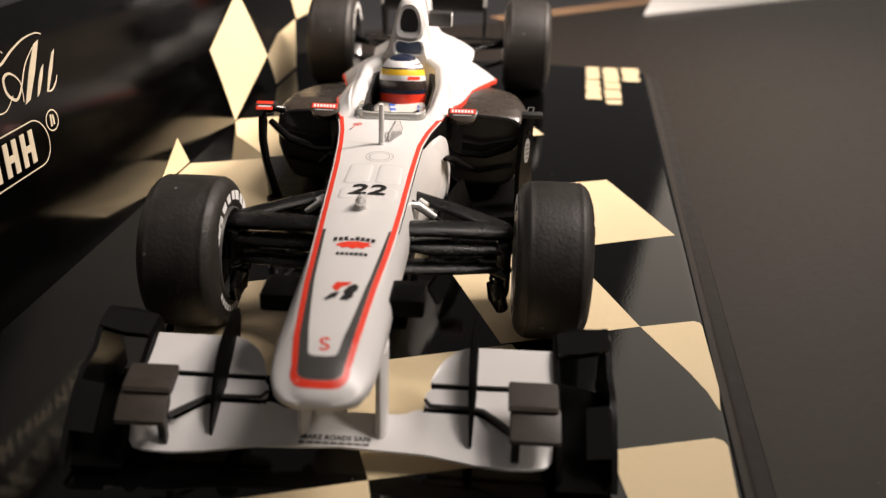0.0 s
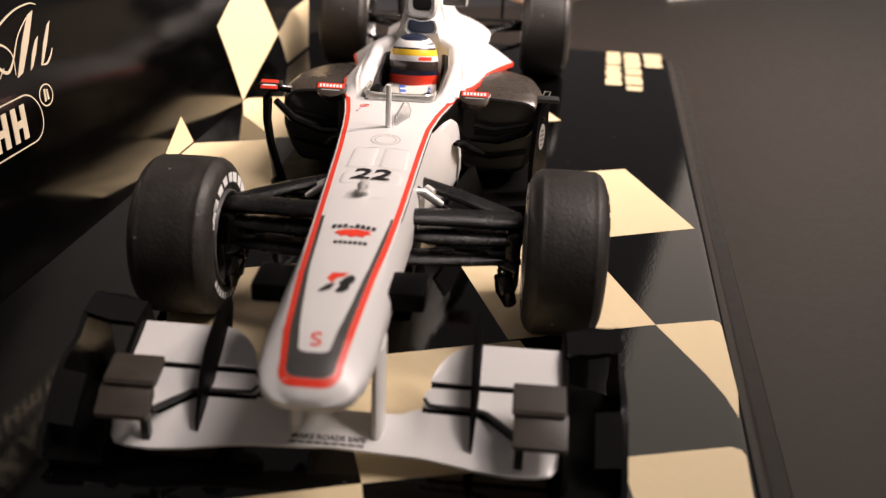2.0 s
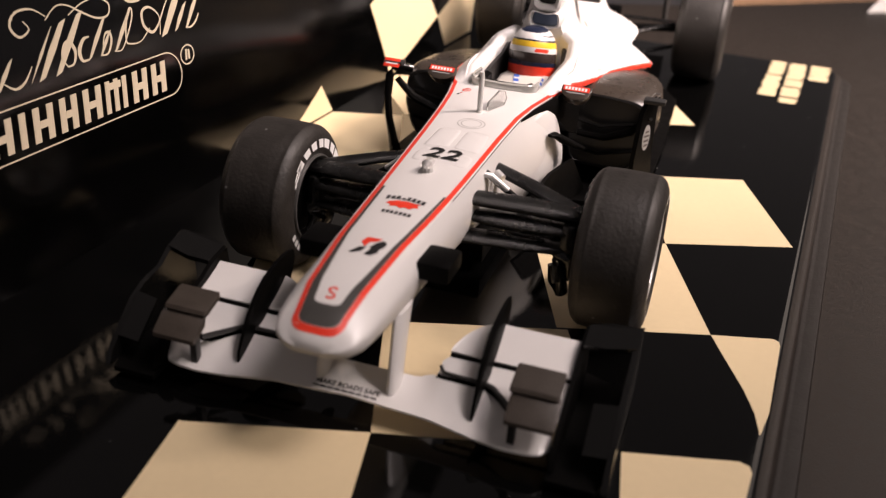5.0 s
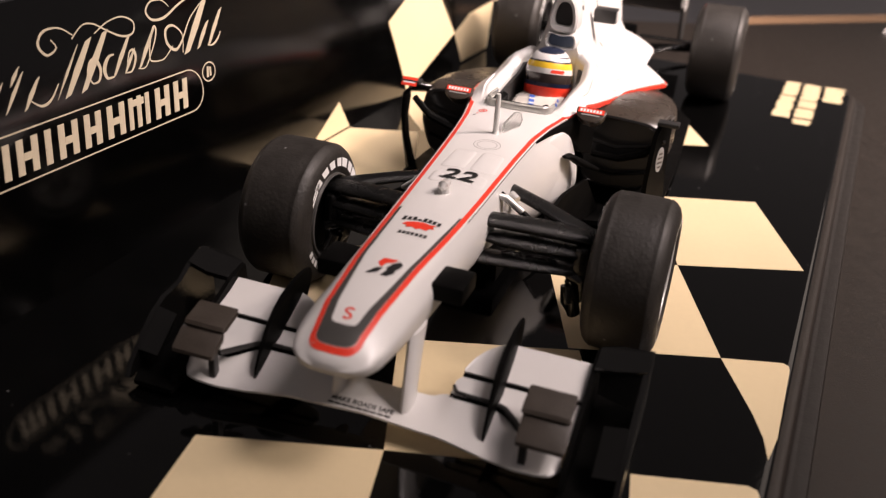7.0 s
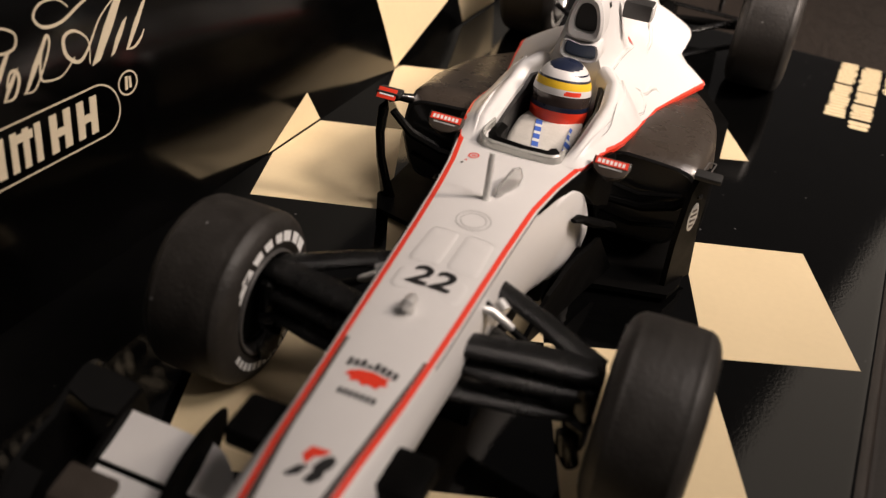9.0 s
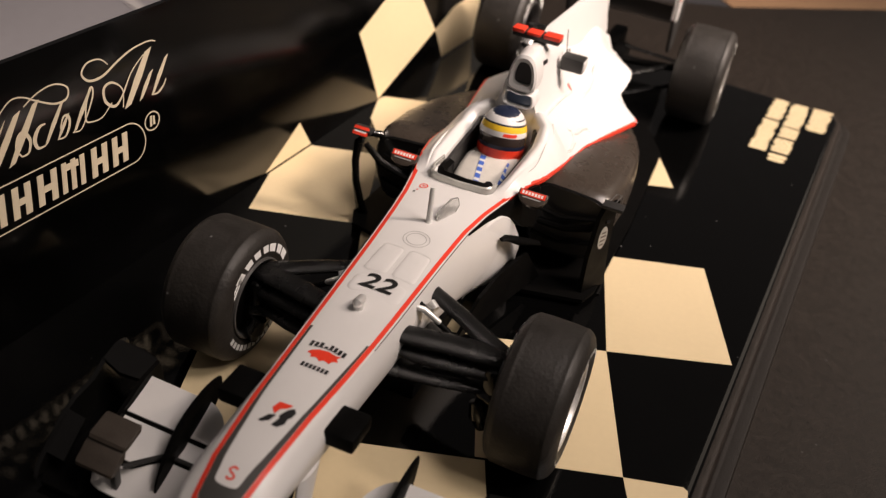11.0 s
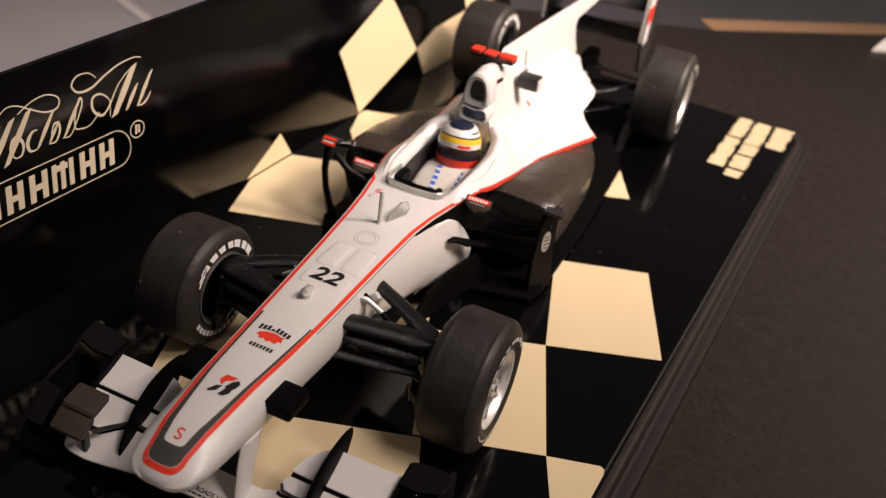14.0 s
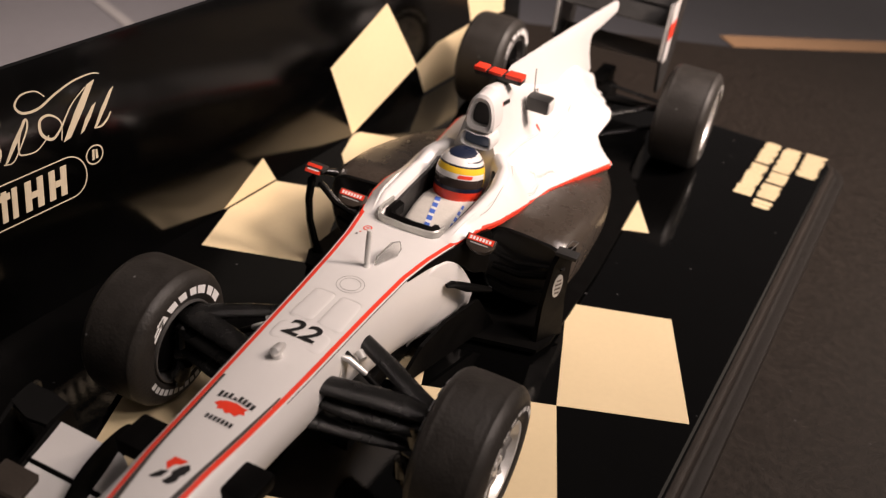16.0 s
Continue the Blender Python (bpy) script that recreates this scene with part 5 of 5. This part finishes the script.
for s in (1, -1):
    arm("upper_arm", [(s * 3.4, -2.6, 11.0), (s * 7.5, -1.2, 10.5), (s * 10.5, -0.3, 10.1), (s * 12.6, 0.2, 9.8)], [1.15, 1.3, 1.35, 1.2], flat=0.5, label="black carbon wishbone arm")
    arm("upper_rear_arm", [(s * 3.2, 4.4, 11.35), (s * 7.5, 2.7, 10.75), (s * 10.2, 1.4, 10.3), (s * 12.4, 0.7, 9.9)], [0.85, 0.95, 1.05, 0.95], flat=0.5)
    arm("steering_arm", [(s * 3.3, -2.9, 9.5), (s * 5.0, -2.4, 9.3), (s * 7.5, -1.7, 9.0), (s * 12.6, -0.5, 8.5)], [0.75, 1.25, 1.3, 1.05], flat=0.5)
    arm("lower_arm", [(s * 2.9, -3.6, 7.75), (s * 7.5, -2.2, 7.35), (s * 12.6, -0.6, 6.8)], [1.2, 1.35, 1.0], flat=0.42)
    bm = bmesh.new()
    lip_path = [(s * (7.6 + 2.4 * math.cos(a)), -2.15 + 0.30 * 2.4 * math.cos(a) + 0.42 * math.sin(a), 7.92 - 0.12 * 2.4 * math.cos(a) + 0.02 * math.sin(a)) for a in [math.tau * k / 24 for k in range(25)]]
    tube(bm, lip_path, 0.09, 6)
    part("arm_lip", bm, CARBON, car)
    arm("lower_rear_arm", [(s * 3.4, 3.0, 7.3), (s * 7.5, 1.6, 7.0), (s * 12.4, 0.8, 6.5)], [1.6, 1.6, 1.1], flat=0.4)
    arm("push_rod", [(s * 3.6, 1.0, 12.0), (s * 8.0, 0.8, 9.2), (s * 12.0, 0.6, 6.6)], 0.3, BLACK, 1.0)
    bm = bmesh.new()
    tube(bm, [(s * 3.5, 0.2, 12.1), (s * 4.3, 0.4, 12.0), (s * 5.8, 0.9, 10.7)], [0.24, 0.32, 0.3], 10)
    tube(bm, [(s * 3.6, 0.1, 11.6), (s * 3.9, -0.4, 10.3)], 0.22, 10)
    tube(bm, [(s * 4.3, 2.2, 11.6), (s * 5.0, 1.8, 11.3)], 0.4, 10)
    part("rocker", bm, SILVER, car, "bright silver suspension rocker")
    bm = bmesh.new()
    box(bm, s * 12.1 - 0.7, s * 12.1 + 0.7, -1.8, 2.0, 4.0, 9.6, 0.6)
    tube(bm, [(s * 11.4, -2.0, 5.9), (s * 11.7, -2.3, 4.6), (s * 12.2, -2.0, 3.2)], [0.75, 0.85, 0.6], 12)
    tube(bm, [(s * 10.6, -1.2, 7.0), (s * 11.6, -1.6, 6.6), (s * 12.4, -1.6, 6.3)], [0.4, 0.6, 0.6], 10)
    part("upright", bm, GLOSSBLACK, car, "black upright and brake duct")
    for k in range(4):
        bm = bmesh.new()
        a = radians(35 + 90 * k)
        tube(bm, [(s * 11.3, 0.2 + 1.9 * math.cos(a), 7.0 + 1.9 * math.sin(a)), (s * 11.0, 0.2 + 1.9 * math.cos(a), 7.0 + 1.9 * math.sin(a)), (s * 10.9, 0.2 + 1.9 * math.cos(a), 7.0 + 1.9 * math.sin(a))], [0.3, 0.28, 0.14], 8)
        part("hub_bolt", bm, GLOSSBLACK, car)
    # rear suspension
    arm("rear_arm", [(s * 4.0, 72, 8.0), (s * 13, 83, 8.8)], 0.55)
    arm("rear_arm", [(s * 3.2, 88, 7.6), (s * 13, 84.5, 8.4)], 0.5)
    arm("rear_arm", [(s * 4.0, 75, 3.8), (s * 13, 83.5, 5.0)], 0.55)
    arm("drive_shaft", [(s * 2.0, 84, 6.6), (s * 13, 84, 7.6)], 0.6, BLACK, 1.0)

# ---------------------------------------------------------------- rear wing and gearbox
bm = bmesh.new()
box(bm, -3.2, 3.2, 62, 94, 1.6, 6.2, 0.8)
box(bm, -1.2, 1.2, 90, 99, 3.0, 7.0, 0.4)
part("gearbox", bm, BLACK, car, "black gearbox and crash structure")
rw = empty("rear_wing")
rw.parent = car
rw.matrix_basis = pose(0, 0.0065, -0.0005)
rw["label"] = "black rear wing between tall endplates"
bm = bmesh.new()
sheet(bm, [(x, 86.5, 18.0, 91.5, 19.8, 0.6, 0.5) for x in (-8.8, -4, 0, 4, 8.8)])
part("main_plane", bm, SATIN, rw)
bm = bmesh.new()
sheet(bm, [(x, 91.0, 20.0, 94.0, 22.0, 0.4, 0.3) for x in (-8.8, -4, 0, 4, 8.8)])
part("upper_flap", bm, SATIN, rw)
bm = bmesh.new()
sheet(bm, [(x, 87.5, 11.8, 91.5, 13.2, 0.7, 0.3) for x in (-8.8, -4, 0, 4, 8.8)])
part("beam_wing", bm, GREYBOX, rw)
for s in (1, -1):
    bm = bmesh.new()
    plate(bm, [(s * 8.9, 84.8, 22.4), (s * 8.9, 96.0, 22.4), (s * 8.9, 96.0, 12.0), (s * 8.9, 93, 6.0), (s * 8.9, 88.9, 6.0), (s * 8.9, 86.0, 12.0)], 0.5, (s, 0, 0))
    part("endplate", bm, [SATIN], rw)
    bm = bmesh.new()
    plate(bm, [(s * 9.43, 85.0, 22.3), (s * 9.43, 90.0, 22.3), (s * 9.43, 89.5, 12.0), (s * 9.43, 86.3, 12.0)], 0.05, (s, 0, 0))
    part("white_panel", bm, WHITE, rw)
    bm = bmesh.new()
    plate(bm, [(s * 9.49, 85.4, 18.8), (s * 9.49, 89.8, 18.8), (s * 9.49, 89.6, 15.8), (s * 9.49, 85.9, 15.8)], 0.03, (s, 0, 0))
    part("red_panel", bm, RED, rw)
    bm = bmesh.new()
    box(bm, s * 9.15 - 0.26, s * 9.15 + 0.26, 84.6, 84.9, 13.0, 22.3, 0.05)
    part("leading_edge", bm, WHITE, rw)

# ---------------------------------------------------------------- the figurine in the cockpit
bm = bmesh.new()
HM = [WHITE, VISOR, RED, YELLOW, NAVY, BLUE, LIGHTGREY, SUIT]
cy, cz, rx, ry, rz = 32.8, 14.1, 2.8, 3.1, 3.5
NU = 144


def girth(h):
    e = 2.3 if h > 0 else 4.5
    return max(0.0, 1 - abs(h) ** e) ** (1 / e)


# the rings of the shell follow the tilted edges of its painted bands
LEVELS = sorted({round(math.cos(math.pi * j / 72), 4) for j in range(73)} | {0.74, 0.7, 0.59, 0.53, 0.33, 0.3, 0.18, 0.15, -0.16, -0.2, -0.3}, reverse=True)
NV = len(LEVELS) - 1
grid = []
for t in LEVELS:
    ring = []
    for i in range(NU):
        th = math.tau * i / NU
        h = max(-1.0, min(1.0, t + 0.18 * math.cos(th) * girth(t) ** 2))
        k = girth(h)
        co = Vector((math.sin(th) * rx * k, -math.cos(th) * ry * k, h * rz))
        ring.append(bm.verts.new(co + Vector((0, cy, cz))))
    grid.append(ring)
for j in range(NV):
    for i in range(NU):
        f = bm.faces.new((grid[j][i], grid[j + 1][i], grid[j + 1][(i + 1) % NU], grid[j][(i + 1) % NU]))
        c = f.calc_center_median() - Vector((0, cy, cz))
        z, front = c.z / rz, -c.y / ry
        tz = (LEVELS[j] + LEVELS[j + 1]) / 2
        m = 0
        if math.hypot(c.x / rx, c.y / ry - 0.02) < 0.56 and z > 0.5:
            m = 4
        elif 0.53 < tz < 0.59 or (0.7 < tz < 0.74 and c.x > 0.3 and front < 0.5):
            m = 4
        elif 0.33 < tz <= 0.53 or (-0.2 < tz <= 0.33 and -0.35 < front < -0.12):
            m = 3
        elif 0.18 < tz <= 0.3 and 0.3 < c.x / rx < 0.78 and front > 0:
            m = 2
        elif -0.16 < tz <= 0.15 and front > -0.12:
            m = 1
        elif -0.3 < tz <= -0.16:
            m = 4
        elif tz <= -0.3:
            m = 2
        f.material_index = m
        f.smooth = True
bmesh.ops.remove_doubles(bm, verts=bm.verts[:], dist=0.001)
quads(bm, [[(-hw, y, 7.2), (-hw, y, zt - 0.9), (-hw + 0.3, y, zt - 0.3), (-hw + 0.9, y, zt), (0, y, zt + 0.1), (hw - 0.9, y, zt), (hw - 0.3, y, zt - 0.3), (hw, y, zt - 0.9), (hw, y, 7.2)]
           for y, zt, hw in ((23.6, 10.7, 2.7), (24.2, 11.3, 3.0), (26.0, 11.75, 3.2), (28.0, 12.15, 3.3), (30.0, 12.45, 3.3), (32.0, 12.4, 3.0))], mat=7)
for x0, x1 in ((-0.95, 0.05), (2.4, 2.75)):
    for q in range(5):
        y0, y1, y2 = 29.6 - 1.1 * q, 28.9 - 1.1 * q, 28.5 - 1.1 * q
        for ya, yb, mat in ((y0, y1, 5), (y1, y2, 6)):
            pts = []
            for y, d in ((ya, -0.32), (ya, 0.32), (yb, 0.32), (yb, -0.32)):
                x = x0 + (x1 - x0) * (29.6 - y) / 5 + d
                zt = lerp([(24.2, 11.3), (26.0, 11.75), (28.0, 12.15), (30.0, 12.45)], y)[0]
                pts.append((x, y, zt + 0.16 - (0.22 if x > 2.4 else 0) - (0.22 if x > 2.7 else 0)))
            plate(bm, pts, 0.1, (0, 0, -1), mat)
for v in bm.verts:
    v.co.x -= 0.4
tagged(part("driver_figurine", bm, HM), "small painted plastic figurine with a striped helmet in the cockpit", "figurine")
